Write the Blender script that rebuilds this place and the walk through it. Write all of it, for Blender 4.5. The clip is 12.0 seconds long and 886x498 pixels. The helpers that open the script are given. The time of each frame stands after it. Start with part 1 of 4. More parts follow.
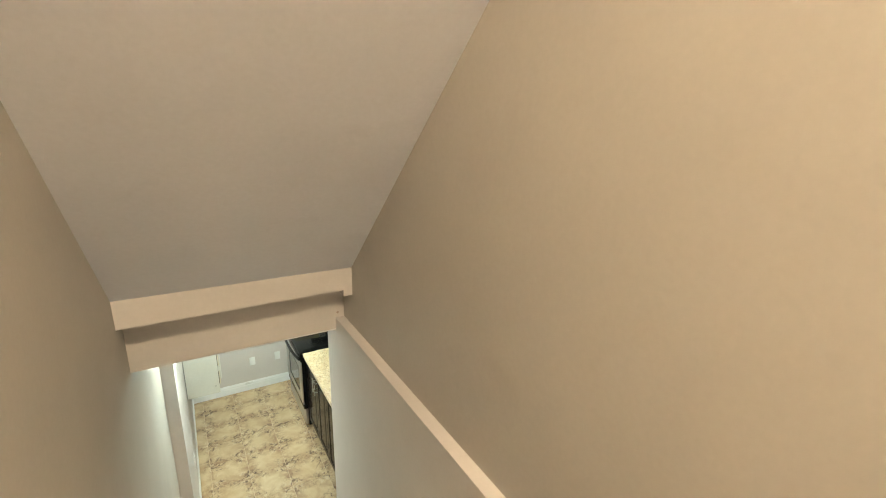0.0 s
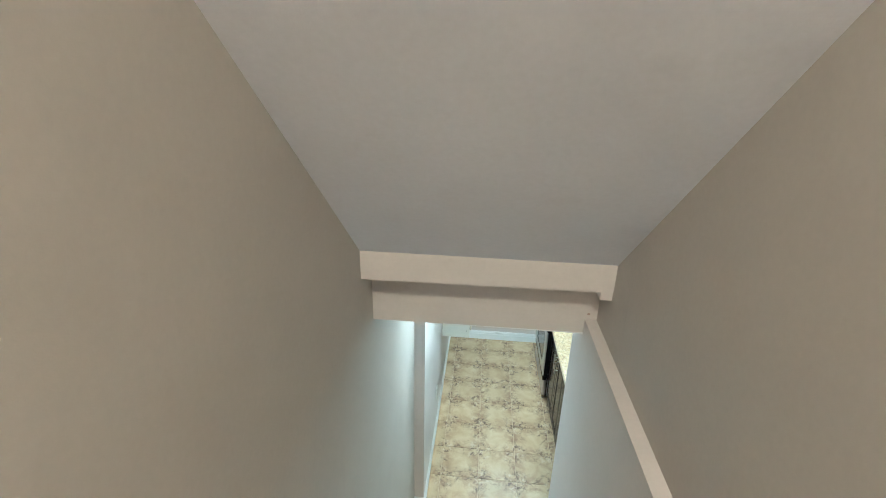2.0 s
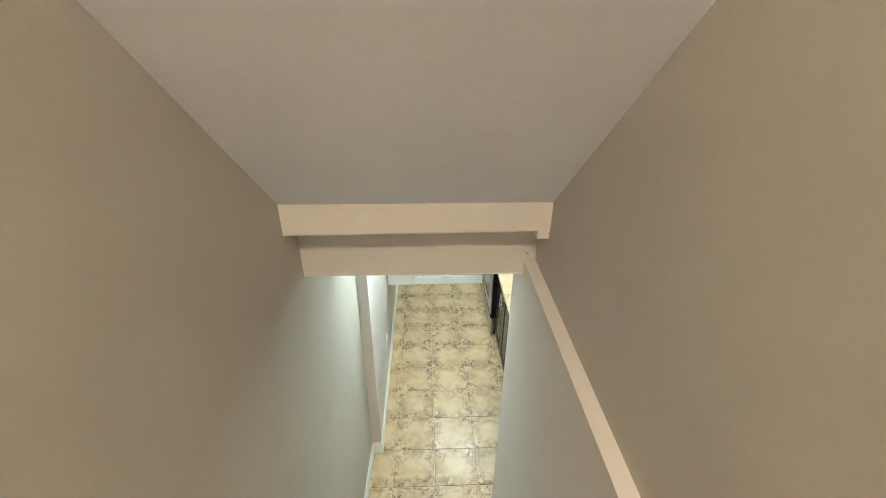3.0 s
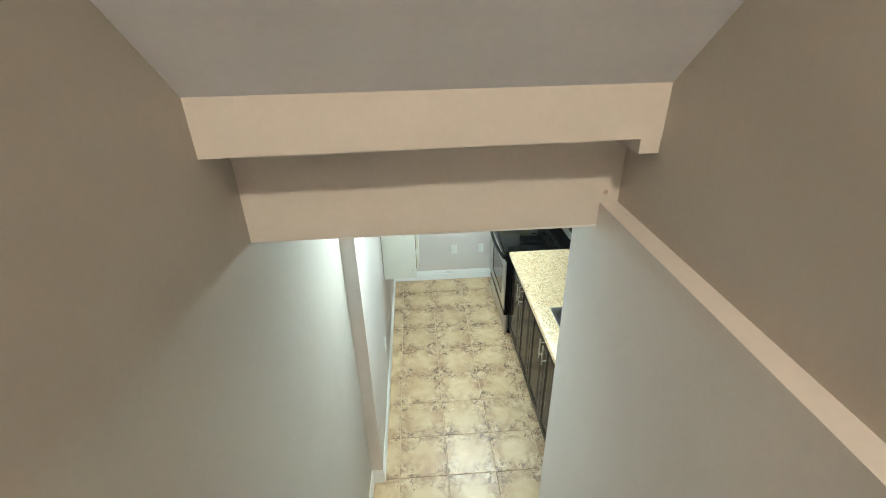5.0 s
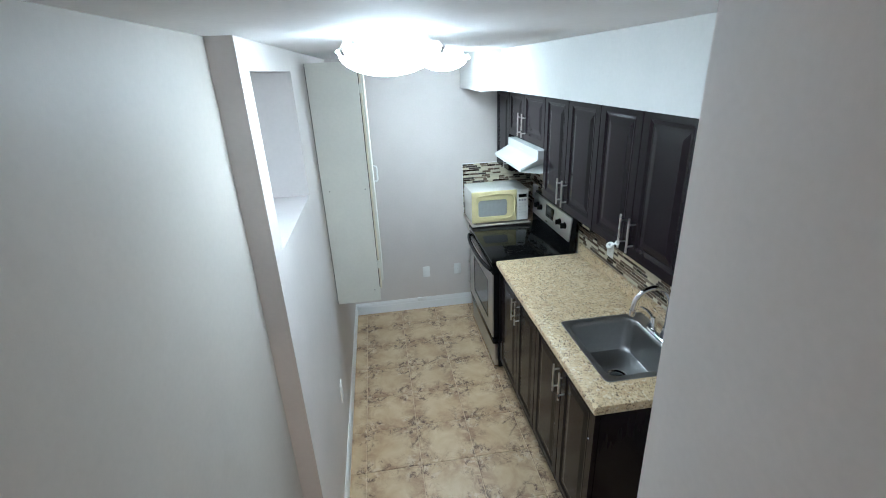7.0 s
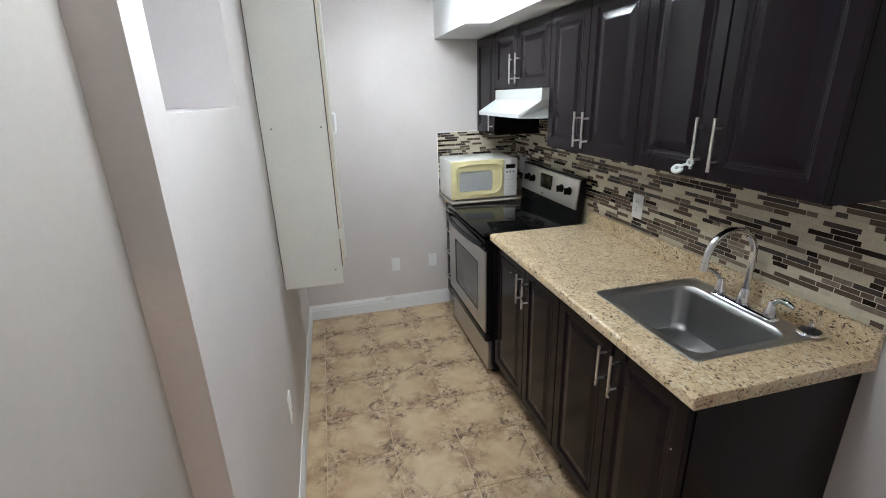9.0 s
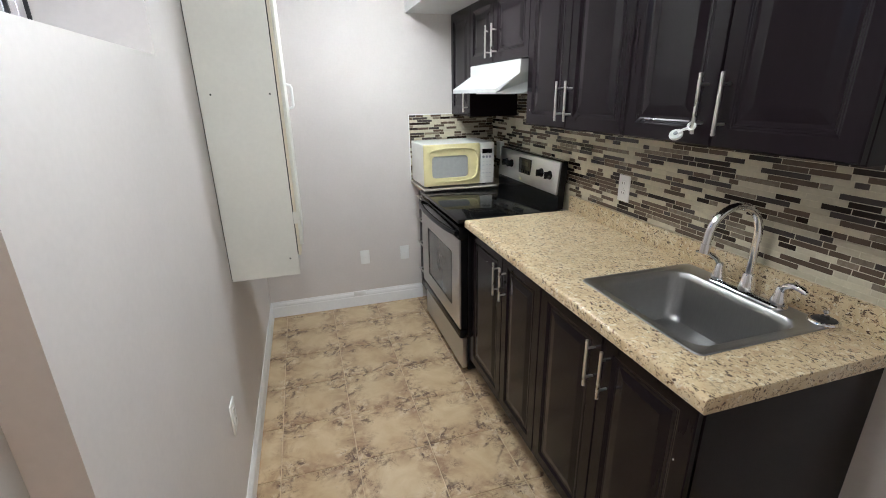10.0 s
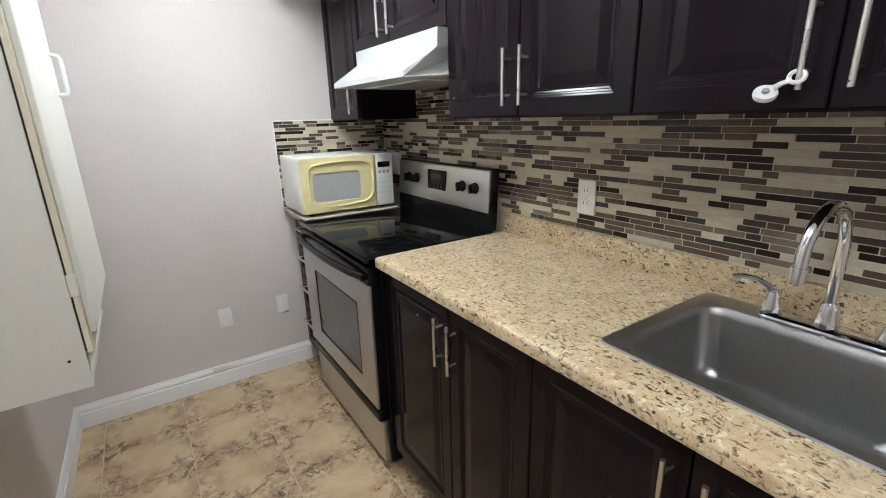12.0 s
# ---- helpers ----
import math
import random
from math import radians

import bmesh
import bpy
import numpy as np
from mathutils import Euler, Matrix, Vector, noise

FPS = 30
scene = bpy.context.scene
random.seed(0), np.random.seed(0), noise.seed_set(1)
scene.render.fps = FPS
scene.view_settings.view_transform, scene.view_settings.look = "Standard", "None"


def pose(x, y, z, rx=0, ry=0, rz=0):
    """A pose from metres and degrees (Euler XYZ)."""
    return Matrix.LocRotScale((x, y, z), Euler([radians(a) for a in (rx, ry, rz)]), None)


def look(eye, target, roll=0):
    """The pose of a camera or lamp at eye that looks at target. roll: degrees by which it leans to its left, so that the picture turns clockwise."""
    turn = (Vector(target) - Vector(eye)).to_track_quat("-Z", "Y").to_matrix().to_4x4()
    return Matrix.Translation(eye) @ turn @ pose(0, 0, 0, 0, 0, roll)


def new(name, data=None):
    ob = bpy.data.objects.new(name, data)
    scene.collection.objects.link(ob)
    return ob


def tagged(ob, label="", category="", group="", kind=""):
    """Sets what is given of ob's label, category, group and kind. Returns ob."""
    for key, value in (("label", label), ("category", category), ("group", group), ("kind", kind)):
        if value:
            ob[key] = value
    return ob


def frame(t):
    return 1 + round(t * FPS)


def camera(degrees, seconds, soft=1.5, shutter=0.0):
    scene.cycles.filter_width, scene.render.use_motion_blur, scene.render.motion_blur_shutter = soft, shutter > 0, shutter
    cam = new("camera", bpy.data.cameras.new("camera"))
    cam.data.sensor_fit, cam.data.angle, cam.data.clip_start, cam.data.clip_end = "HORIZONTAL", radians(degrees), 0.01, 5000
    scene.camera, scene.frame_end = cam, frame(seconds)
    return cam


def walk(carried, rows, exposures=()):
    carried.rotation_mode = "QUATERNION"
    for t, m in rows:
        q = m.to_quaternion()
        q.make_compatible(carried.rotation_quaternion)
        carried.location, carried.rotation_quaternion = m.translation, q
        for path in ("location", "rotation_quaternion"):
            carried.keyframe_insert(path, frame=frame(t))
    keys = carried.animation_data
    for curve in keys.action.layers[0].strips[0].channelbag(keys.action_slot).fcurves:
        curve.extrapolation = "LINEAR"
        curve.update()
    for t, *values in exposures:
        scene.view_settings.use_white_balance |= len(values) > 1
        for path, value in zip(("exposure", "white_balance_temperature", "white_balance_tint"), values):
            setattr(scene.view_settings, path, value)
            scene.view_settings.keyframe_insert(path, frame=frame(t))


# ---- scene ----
cam = camera(89.2, 12.0, soft=1.0)
PATH = [
    (0, (0.108, -0.621, 3.262), (1.088, 1.039, 2.729), 1.1),
    (0.5, (0.164, -0.495, 3.243), (0.863, 1.29, 2.671), 1.7),
    (0.8, (0.194, -0.396, 3.248), (0.655, 1.457, 2.652), 2.0),
    (1, (0.213, -0.321, 3.242), (0.511, 1.558, 2.624), 1.9),
    (1.5, (0.254, -0.217, 3.234), (0.146, 1.669, 2.578), 1.5),
    (2, (0.273, -0.181, 3.228), (0.107, 1.673, 2.494), 1.4),
    (2.5, (0.317, -0.121, 3.221), (0.297, 1.692, 2.378), 1.4),
    (3, (0.323, -0.087, 3.192), (0.396, 1.672, 2.243), 0.4),
    (5, (0.256, 0.417, 2.75), (0.355, 2.184, 1.818), -1.3),
    (5.5, (0.308, 0.562, 2.604), (0.463, 2.346, 1.713), -1.6),
    (6, (0.28, 0.706, 2.466), (0.487, 2.518, 1.646), -2.1),
    (6.5, (0.28, 0.869, 2.305), (0.493, 2.696, 1.52), -2.2),
    (7, (0.279, 1.025, 2.160), (0.527, 2.864, 1.415), -2.6),
    (8.8, (0.196, 1.507, 1.694), (0.620, 3.347, 1.04), -2.2),
    (9, (0.203, 1.564, 1.643), (0.655, 3.401, 0.992), -1.8),
    (9.5, (0.277, 1.665, 1.528), (0.756, 3.490, 0.864), -1.3),
    (10, (0.285, 1.737, 1.519), (0.830, 3.546, 0.861), -1.0),
    (10.5, (0.291, 1.878, 1.439), (0.922, 3.670, 0.813), -0.9),
    (11, (0.278, 2.065, 1.392), (1.002, 3.834, 0.804), -1.2),
    (11.5, (0.348, 2.237, 1.389), (1.180, 3.960, 0.807), -1.3),
    (12, (0.389, 2.406, 1.377), (1.449, 4.005, 0.813), -1.5),
]
EXPOSURES = [(0.0, 1.12, 6350, -1), (0.5, 1.07, 5950, 2), (0.8, 1.03, 5650, 1), (1.5, 1.04, 4980, -3), (2.5, 1.11, 5150, -4), (3.2, 1.14, 5950, -1),
             (5.0, 1.16, 5620, -1), (5.5, 1.20, 5430, 0), (6.0, 1.24, 5270, 4), (6.5, 0.92, 4990, 4), (7.0, 0.38, 5230, 11), (7.2, 0.30, 5330, 12),
             (8.8, 0.33, 5770, 19), (9.5, 0.31, 5920, 20), (10.0, 0.52, 5970, 20), (10.5, 0.58, 5920, 20), (11.0, 0.57, 5920, 20), (12.0, 0.50, 6020, 21)]
walk(cam, [(t, look(eye, aim, lean)) for t, eye, aim, lean in PATH], EXPOSURES)

# ---- world and lights ----
world = bpy.data.worlds.new("world")
scene.world = world
world.use_nodes = True
wn = world.node_tree
sky = wn.nodes.new("ShaderNodeTexSky")
sky.sky_type, sky.sun_disc = "NISHITA", False
sky.sun_elevation, sky.sun_rotation = radians(38), radians(200)
wn.links.new(sky.outputs[0], wn.nodes["Background"].inputs[0])
wn.nodes["Background"].inputs[1].default_value = 0.12
sun_data = bpy.data.lights.new("sun", "SUN")
sun_data.energy, sun_data.angle, sun_data.color = 2.5, radians(0.5), (1.0, 0.95, 0.88)
sun = new("sun", sun_data)
sun.matrix_world = look((8, -14, 12), (0, 0, 0))

KITCHEN_GLOW = 61.0
KITCHEN_TINT = (0.915, 1.0, 0.91)
UPSTAIRS_GLOW = 238.0
UPSTAIRS_TINT = (1.0, 0.765, 0.515)


# ---- helpers ----
def box_into(bm, x0, x1, y0, y1, z0, z1):
    v = [bm.verts.new((x, y, z)) for z in (z0, z1) for y in (y0, y1) for x in (x0, x1)]
    for q in ((0, 2, 3, 1), (4, 5, 7, 6), (0, 1, 5, 4), (2, 6, 7, 3), (0, 4, 6, 2), (1, 3, 7, 5)):
        bm.faces.new([v[i] for i in q])


def boxes(*specs, bevel=0.0, segments=2):
    bm = bmesh.new()
    for s in specs:
        box_into(bm, *s)
    if bevel:
        bmesh.ops.bevel(bm, geom=bm.edges[:], offset=bevel, segments=segments, profile=0.5, affect="EDGES")
    return bm


def rounded(x0, x1, y0, y1, z, r, n=6):
    pts = []
    r = max(r, 1e-4)
    for cx, cy, a in ((x1 - r, y1 - r, 0), (x0 + r, y1 - r, 90), (x0 + r, y0 + r, 180), (x1 - r, y0 + r, 270)):
        for i in range(n + 1):
            t = radians(a + 90 * i / n)
            pts.append((cx + r * math.cos(t), cy + r * math.sin(t), z))
    return pts


def loft(rings, cap_first=False, cap_last=False, closed=False, bm=None):
    bm = bm or bmesh.new()
    vs = [[bm.verts.new(p) for p in ring] for ring in rings]
    pairs = list(zip(vs, vs[1:])) + ([(vs[-1], vs[0])] if closed else [])
    for a, b in pairs:
        n = len(a)
        for i in range(n):
            bm.faces.new((a[i], a[(i + 1) % n], b[(i + 1) % n], b[i]))
    if cap_first:
        bm.faces.new(vs[0][::-1])
    if cap_last:
        bm.faces.new(vs[-1])
    return bm


def circle(c, r, axis="z", n=24):
    out = []
    for i in range(n):
        t = 2 * math.pi * i / n
        a, b = r * math.cos(t), r * math.sin(t)
        out.append({"z": (c[0] + a, c[1] + b, c[2]), "x": (c[0], c[1] + a, c[2] + b), "y": (c[0] + b, c[1], c[2] + a)}[axis])
    return out


def turned(profile, c, axis="z", n=24, caps=(True, True), bm=None):
    """Round shape: profile of (radius, distance along the axis)."""
    k = {"x": 0, "y": 1, "z": 2}[axis]
    rings = []
    for r, d in profile:
        p = list(c)
        p[k] += d
        rings.append(circle(p, r, axis, n))
    return loft(rings, caps[0], caps[1], bm=bm)


def tube(points, radii, n=14, bm=None, flat=1.0):
    pts = [Vector(p) for p in points]
    rings = []
    side = None
    for i, p in enumerate(pts):
        d = (pts[min(i + 1, len(pts) - 1)] - pts[max(i - 1, 0)]).normalized()
        if side is None:
            side = d.orthogonal().normalized()
        side = (side - d * side.dot(d)).normalized()
        up = d.cross(side)
        r = radii[i] if isinstance(radii, (list, tuple)) else radii
        rings.append([p + side * r * math.cos(2 * math.pi * k / n) + up * r * flat * math.sin(2 * math.pi * k / n) for k in range(n)])
    return loft(rings, True, True, bm=bm)


def finish(bm, name, mat, smooth=False):
    bmesh.ops.recalc_face_normals(bm, faces=bm.faces)
    me = bpy.data.meshes.new(name)
    if smooth:
        for f in bm.faces:
            f.smooth = True
        for e in bm.edges:
            if len(e.link_faces) == 2 and e.calc_face_angle(0) > radians(38):
                e.smooth = False
    bm.to_mesh(me)
    bm.free()
    me.materials.append(mat)
    return me


def part(name, bm, mat, parent, label="", smooth=False, kind=""):
    ob = new(name, finish(bm, name, mat, smooth))
    ob.parent = parent
    return tagged(ob, label=label, kind=kind)


def thing(name, label, category, at=(0, 0, 0), group=""):
    ob = new(name)
    ob.empty_display_size = 0.05
    ob.location = at
    return tagged(ob, label=label, category=category, group=group)


def solo(name, bm, mat, label, category, smooth=False, group=""):
    return tagged(new(name, finish(bm, name, mat, smooth)), label=label, category=category, group=group)


def structure(name, bm, mat, label="", smooth=False):
    return tagged(new(name, finish(bm, name, mat, smooth)), label=label, kind="structure")


# ---- materials ----
class Nodes:
    def __init__(self, name, rough=0.5, metal=0.0, color=(0.5, 0.5, 0.5)):
        self.mat = bpy.data.materials.new(name)
        self.mat.use_nodes = True
        self.t = self.mat.node_tree
        self.b = self.t.nodes["Principled BSDF"]
        self.b.inputs["Roughness"].default_value = rough
        self.b.inputs["Metallic"].default_value = metal
        self.b.inputs["Base Color"].default_value = (*color, 1)
        self.coord = self.t.nodes.new("ShaderNodeNewGeometry").outputs["Position"]

    def shift_by_object(self):
        info = self.t.nodes.new("ShaderNodeObjectInfo")
        mul = self.t.nodes.new("ShaderNodeVectorMath")
        mul.operation = "MULTIPLY_ADD"
        mul.inputs[1].default_value = (37.0, 23.0, 11.0)
        self.t.links.new(info.outputs["Random"], mul.inputs[0])
        self.t.links.new(self.coord, mul.inputs[2])
        self.coord = mul.outputs[0]
        return info.outputs["Random"]

    def scaled(self, s):
        m = self.t.nodes.new("ShaderNodeVectorMath")
        m.operation = "MULTIPLY"
        m.inputs[1].default_value = s
        self.t.links.new(self.coord, m.inputs[0])
        return m.outputs[0]

    def noise(self, scale, detail=3, rough=0.5, distort=0.0, vector=None):
        n = self.t.nodes.new("ShaderNodeTexNoise")
        n.inputs["Scale"].default_value, n.inputs["Detail"].default_value = scale, detail
        n.inputs["Roughness"].default_value, n.inputs["Distortion"].default_value = rough, distort
        self.t.links.new(vector or self.coord, n.inputs["Vector"])
        return n.outputs["Fac"]

    def voronoi(self, scale, out="Distance", feature="F1", vector=None):
        n = self.t.nodes.new("ShaderNodeTexVoronoi")
        n.feature = feature
        n.inputs["Scale"].default_value = scale
        self.t.links.new(vector or self.coord, n.inputs["Vector"])
        return n.outputs[out]

    def ramp(self, fac, stops):
        r = self.t.nodes.new("ShaderNodeValToRGB")
        el = r.color_ramp.elements
        while len(el) < len(stops):
            el.new(0.5)
        for e, (p, c) in zip(el, stops):
            e.position = p
            e.color = (*c, 1) if isinstance(c, tuple) else (c, c, c, 1)
        self.t.links.new(fac, r.inputs[0])
        return r.outputs[0]

    def mix(self, fac, a, b, mode="MIX"):
        m = self.t.nodes.new("ShaderNodeMix")
        m.data_type, m.blend_type = "RGBA", mode
        for value, sock in ((fac, m.inputs[0]), (a, m.inputs[6]), (b, m.inputs[7])):
            if isinstance(value, (int, float)):
                sock.default_value = value
            elif isinstance(value, tuple):
                sock.default_value = (*value, 1)
            else:
                self.t.links.new(value, sock)
        return m.outputs[2]

    def color(self, out):
        self.t.links.new(out, self.b.inputs["Base Color"])
        return self

    def rough(self, out, lo, hi):
        m = self.t.nodes.new("ShaderNodeMapRange")
        m.inputs[3].default_value, m.inputs[4].default_value = lo, hi
        self.t.links.new(out, m.inputs[0])
        self.t.links.new(m.outputs[0], self.b.inputs["Roughness"])
        return self

    def bump(self, out, strength=0.1, distance=0.001):
        b = self.t.nodes.new("ShaderNodeBump")
        b.inputs["Strength"].default_value, b.inputs["Distance"].default_value = strength, distance
        self.t.links.new(out, b.inputs["Height"])
        self.t.links.new(b.outputs[0], self.b.inputs["Normal"])
        return self


def paint(name, base, rough=0.55, relief=0.25):
    n = Nodes(name, rough)
    big = n.ramp(n.noise(1.6, 4, 0.6), [(0.3, tuple(c * 0.94 for c in base)), (0.7, tuple(c * 1.03 for c in base))])
    fine = n.ramp(n.noise(70, 3), [(0.3, 0.965), (0.7, 1.0)])
    scuff = n.ramp(n.noise(3.3, 6, 0.62, 0.4), [(0.60, 1.0), (0.72, 0.955)])
    n.color(n.mix(1.0, n.mix(1.0, big, fine, "MULTIPLY"), scuff, "MULTIPLY"))
    n.rough(n.noise(5, 3), rough - 0.08, rough + 0.1)
    n.bump(n.noise(260, 3), relief, 0.0012)
    return n.mat


def plain(name, base, rough=0.4, metal=0.0, wear=0.08, scale=12):
    n = Nodes(name, rough, metal)
    n.color(n.ramp(n.noise(scale, 4, 0.6), [(0.3, tuple(c * (1 - wear) for c in base)), (0.7, tuple(min(1, c * (1 + wear)) for c in base))]))
    n.rough(n.noise(scale * 3, 3), max(0.02, rough - 0.07), rough + 0.09)
    return n.mat


def brushed(name, base, rough, stretch, relief=0.05):
    n = Nodes(name, rough, 1.0)
    v = n.scaled(stretch)
    streak = n.noise(1.0, 4, 0.7, vector=v)
    n.color(n.ramp(streak, [(0.25, tuple(c * 0.88 for c in base)), (0.75, base)]))
    n.rough(n.noise(6, 3), rough - 0.06, rough + 0.1)
    n.bump(streak, relief, 0.0006)
    return n.mat


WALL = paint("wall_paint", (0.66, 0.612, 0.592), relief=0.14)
# wall paint darkened in its colour for the weaker light on the stairs
WALL_DIMMED = paint("wall_paint_dimmed", (0.505, 0.466, 0.427), relief=0.14)
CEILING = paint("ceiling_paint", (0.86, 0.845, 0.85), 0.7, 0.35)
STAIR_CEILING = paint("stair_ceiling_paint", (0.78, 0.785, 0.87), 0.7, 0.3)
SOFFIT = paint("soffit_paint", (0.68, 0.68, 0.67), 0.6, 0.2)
TRIM = paint("trim_paint", (0.86, 0.865, 0.88), 0.35, 0.08)
CREAM = paint("cream_melamine", (0.78, 0.765, 0.70), 0.38, 0.03)
IVORY = plain("ivory_door_edge", (0.74, 0.68, 0.53), 0.4)
# near-black that paints in the shade of the wall cabinet's gaps
CARCASS_SHADOW = plain("painted_gap_shade", (0.03, 0.028, 0.025), 0.8)


def espresso():
    n = Nodes("espresso_lacquer", 0.34)
    n.b.inputs["Specular IOR Level"].default_value = 0.14
    v = n.scaled((60, 60, 3))
    grain = n.noise(1.0, 4, 0.6, 0.3, vector=v)
    n.color(n.ramp(grain, [(0.3, (0.0090, 0.0058, 0.0078)), (0.75, (0.0106, 0.0068, 0.0092))]))
    n.rough(n.noise(5, 3), 0.13, 0.20)
    n.bump(grain, 0.02, 0.0004)
    return n.mat


ESPRESSO = espresso()


def granite():
    n = Nodes("speckled_laminate", 0.3)
    base = n.ramp(n.noise(11, 5, 0.65), [(0.32, (0.51, 0.375, 0.215)), (0.5, (0.61, 0.475, 0.29)), (0.7, (0.67, 0.55, 0.37))])
    rust = n.ramp(n.noise(34, 5, 0.7, 1.0), [(0.53, 0.0), (0.65, 0.6)])
    c = n.mix(rust, base, (0.44, 0.255, 0.135))
    pale = n.ramp(n.noise(55, 4, 0.6, 0.6), [(0.56, 0.0), (0.64, 0.8)])
    c = n.mix(pale, c, (0.76, 0.69, 0.54))
    gate = n.ramp(n.noise(16, 3, 0.6), [(0.34, 0.45), (0.52, 1.0)])
    dark = n.ramp(n.noise(130, 3, 0.6, 0.6, vector=n.scaled((1.0, 0.55, 1.0))), [(0.575, 0.0), (0.615, 1.0)])
    c = n.mix(n.mix(1.0, dark, gate, "MULTIPLY"), c, (0.075, 0.040, 0.020))
    brown = n.ramp(n.noise(95, 3, 0.6, 0.9, vector=n.scaled((0.7, 1.1, 1.0))), [(0.60, 0.0), (0.645, 0.95)])
    c = n.mix(n.mix(1.0, brown, gate, "MULTIPLY"), c, (0.16, 0.085, 0.045))
    n.color(c)
    n.rough(n.noise(30, 2), 0.24, 0.36)
    n.bump(n.noise(150, 2), 0.05, 0.0005)
    return n.mat


GRANITE = granite()


def tile_material():
    n = Nodes("marbled_ceramic", 0.3)
    tc = n.t.nodes.new("ShaderNodeTexCoord").outputs["Object"]
    sep = n.t.nodes.new("ShaderNodeSeparateXYZ")
    n.t.links.new(tc, sep.inputs[0])

    def math_node(op, a, b=None, value=0.0):
        m = n.t.nodes.new("ShaderNodeMath")
        m.operation = op
        n.t.links.new(a, m.inputs[0])
        if b is not None:
            n.t.links.new(b, m.inputs[1])
        else:
            m.inputs[1].default_value = value
        return m.outputs[0]

    ax, ay = math_node("ABSOLUTE", sep.outputs[0]), math_node("ABSOLUTE", sep.outputs[1])
    edge, corner = math_node("MAXIMUM", ax, ay), math_node("MINIMUM", ax, ay)
    tone = n.shift_by_object()
    rim = n.ramp(math_node("ADD", edge, math_node("MULTIPLY", n.noise(8, 4, 0.65, 0.8), value=0.14)), [(0.125, 0.0), (0.22, 1.0)])
    tip = n.ramp(math_node("ADD", corner, math_node("MULTIPLY", n.noise(13, 4, 0.6, 0.8), value=0.12)), [(0.115, 0.0), (0.150, 1.0)])
    base = n.ramp(n.noise(6, 5, 0.6, 0.5), [(0.30, (0.40, 0.272, 0.155)), (0.45, (0.49, 0.362, 0.215)), (0.60, (0.55, 0.422, 0.262)), (0.75, (0.61, 0.495, 0.325))])
    blush = n.ramp(n.noise(11, 5, 0.7, 1.0), [(0.42, 0.0), (0.60, 0.95)])
    c = n.mix(n.mix(1.0, blush, rim, "MULTIPLY"), base, (0.295, 0.182, 0.108))
    pale = n.ramp(n.noise(19, 4, 0.6, 1.0), [(0.52, 0.0), (0.62, 0.6)])
    c = n.mix(n.mix(1.0, pale, tip, "MULTIPLY"), c, (0.62, 0.51, 0.37))
    bent = n.mix(0.16, n.coord, n.noise(17, 6, 0.75, 1.5), "ADD")
    vein = n.ramp(n.voronoi(10.0, feature="DISTANCE_TO_EDGE", vector=bent), [(0.01, 1.0), (0.09, 0.0)])
    gate = n.ramp(n.noise(12, 3, 0.6), [(0.50, 0.0), (0.58, 1.0)])
    c = n.mix(n.mix(1.0, vein, n.mix(1.0, gate, rim, "MULTIPLY"), "MULTIPLY"), c, (0.11, 0.062, 0.038))
    crack = n.ramp(n.voronoi(13.0, feature="DISTANCE_TO_EDGE", vector=bent), [(0.03, 1.0), (0.13, 0.0)])
    burst = n.ramp(n.noise(21, 3, 0.6), [(0.49, 0.0), (0.56, 1.0)])
    c = n.mix(n.mix(1.0, crack, n.mix(1.0, burst, tip, "MULTIPLY"), "MULTIPLY"), c, (0.105, 0.058, 0.037))
    fleck = n.ramp(n.noise(38, 5, 0.65, 2.0), [(0.56, 0.0), (0.61, 0.75)])
    c = n.mix(n.mix(1.0, fleck, n.mix(1.0, gate, rim, "MULTIPLY"), "MULTIPLY"), c, (0.16, 0.095, 0.06))
    shade = n.ramp(tone, [(0.0, 0.93), (1.0, 1.0)])
    n.color(n.mix(1.0, c, shade, "MULTIPLY"))
    n.rough(n.noise(12, 3), 0.26, 0.42)
    n.bump(n.noise(22, 4), 0.15, 0.0012)
    return n.mat


TILE = tile_material()
GROUT = plain("floor_grout", (0.56, 0.43, 0.28), 0.85, wear=0.15, scale=20)
BS_GROUT = plain("mosaic_grout", (0.58, 0.53, 0.41), 0.85, wear=0.15, scale=60)


def mosaic(name, base, rough):
    n = Nodes(name, rough)
    tone = n.shift_by_object()
    isl = n.t.nodes.new("ShaderNodeNewGeometry").outputs["Random Per Island"]
    c = n.ramp(n.noise(45, 4, 0.6, 0.5), [(0.3, tuple(x * 0.86 for x in base)), (0.7, base)])
    c = n.mix(1.0, c, n.ramp(tone, [(0.0, 0.82), (1.0, 1.0)]), "MULTIPLY")
    c = n.mix(1.0, c, n.ramp(isl, [(0.0, 0.85), (1.0, 1.0)]), "MULTIPLY")
    n.color(c)
    n.rough(n.noise(60, 3), rough - 0.05, rough + 0.1)
    n.b.inputs["Specular IOR Level"].default_value = 0.3
    return n.mat


MOSAICS = [mosaic("mosaic_cream", (0.70, 0.635, 0.48), 0.3), mosaic("mosaic_taupe", (0.150, 0.106, 0.078), 0.22),
           mosaic("mosaic_umber", (0.030, 0.018, 0.014), 0.14), mosaic("mosaic_greige", (0.27, 0.215, 0.165), 0.25),
           mosaic("mosaic_slate", (0.085, 0.070, 0.066), 0.16)]

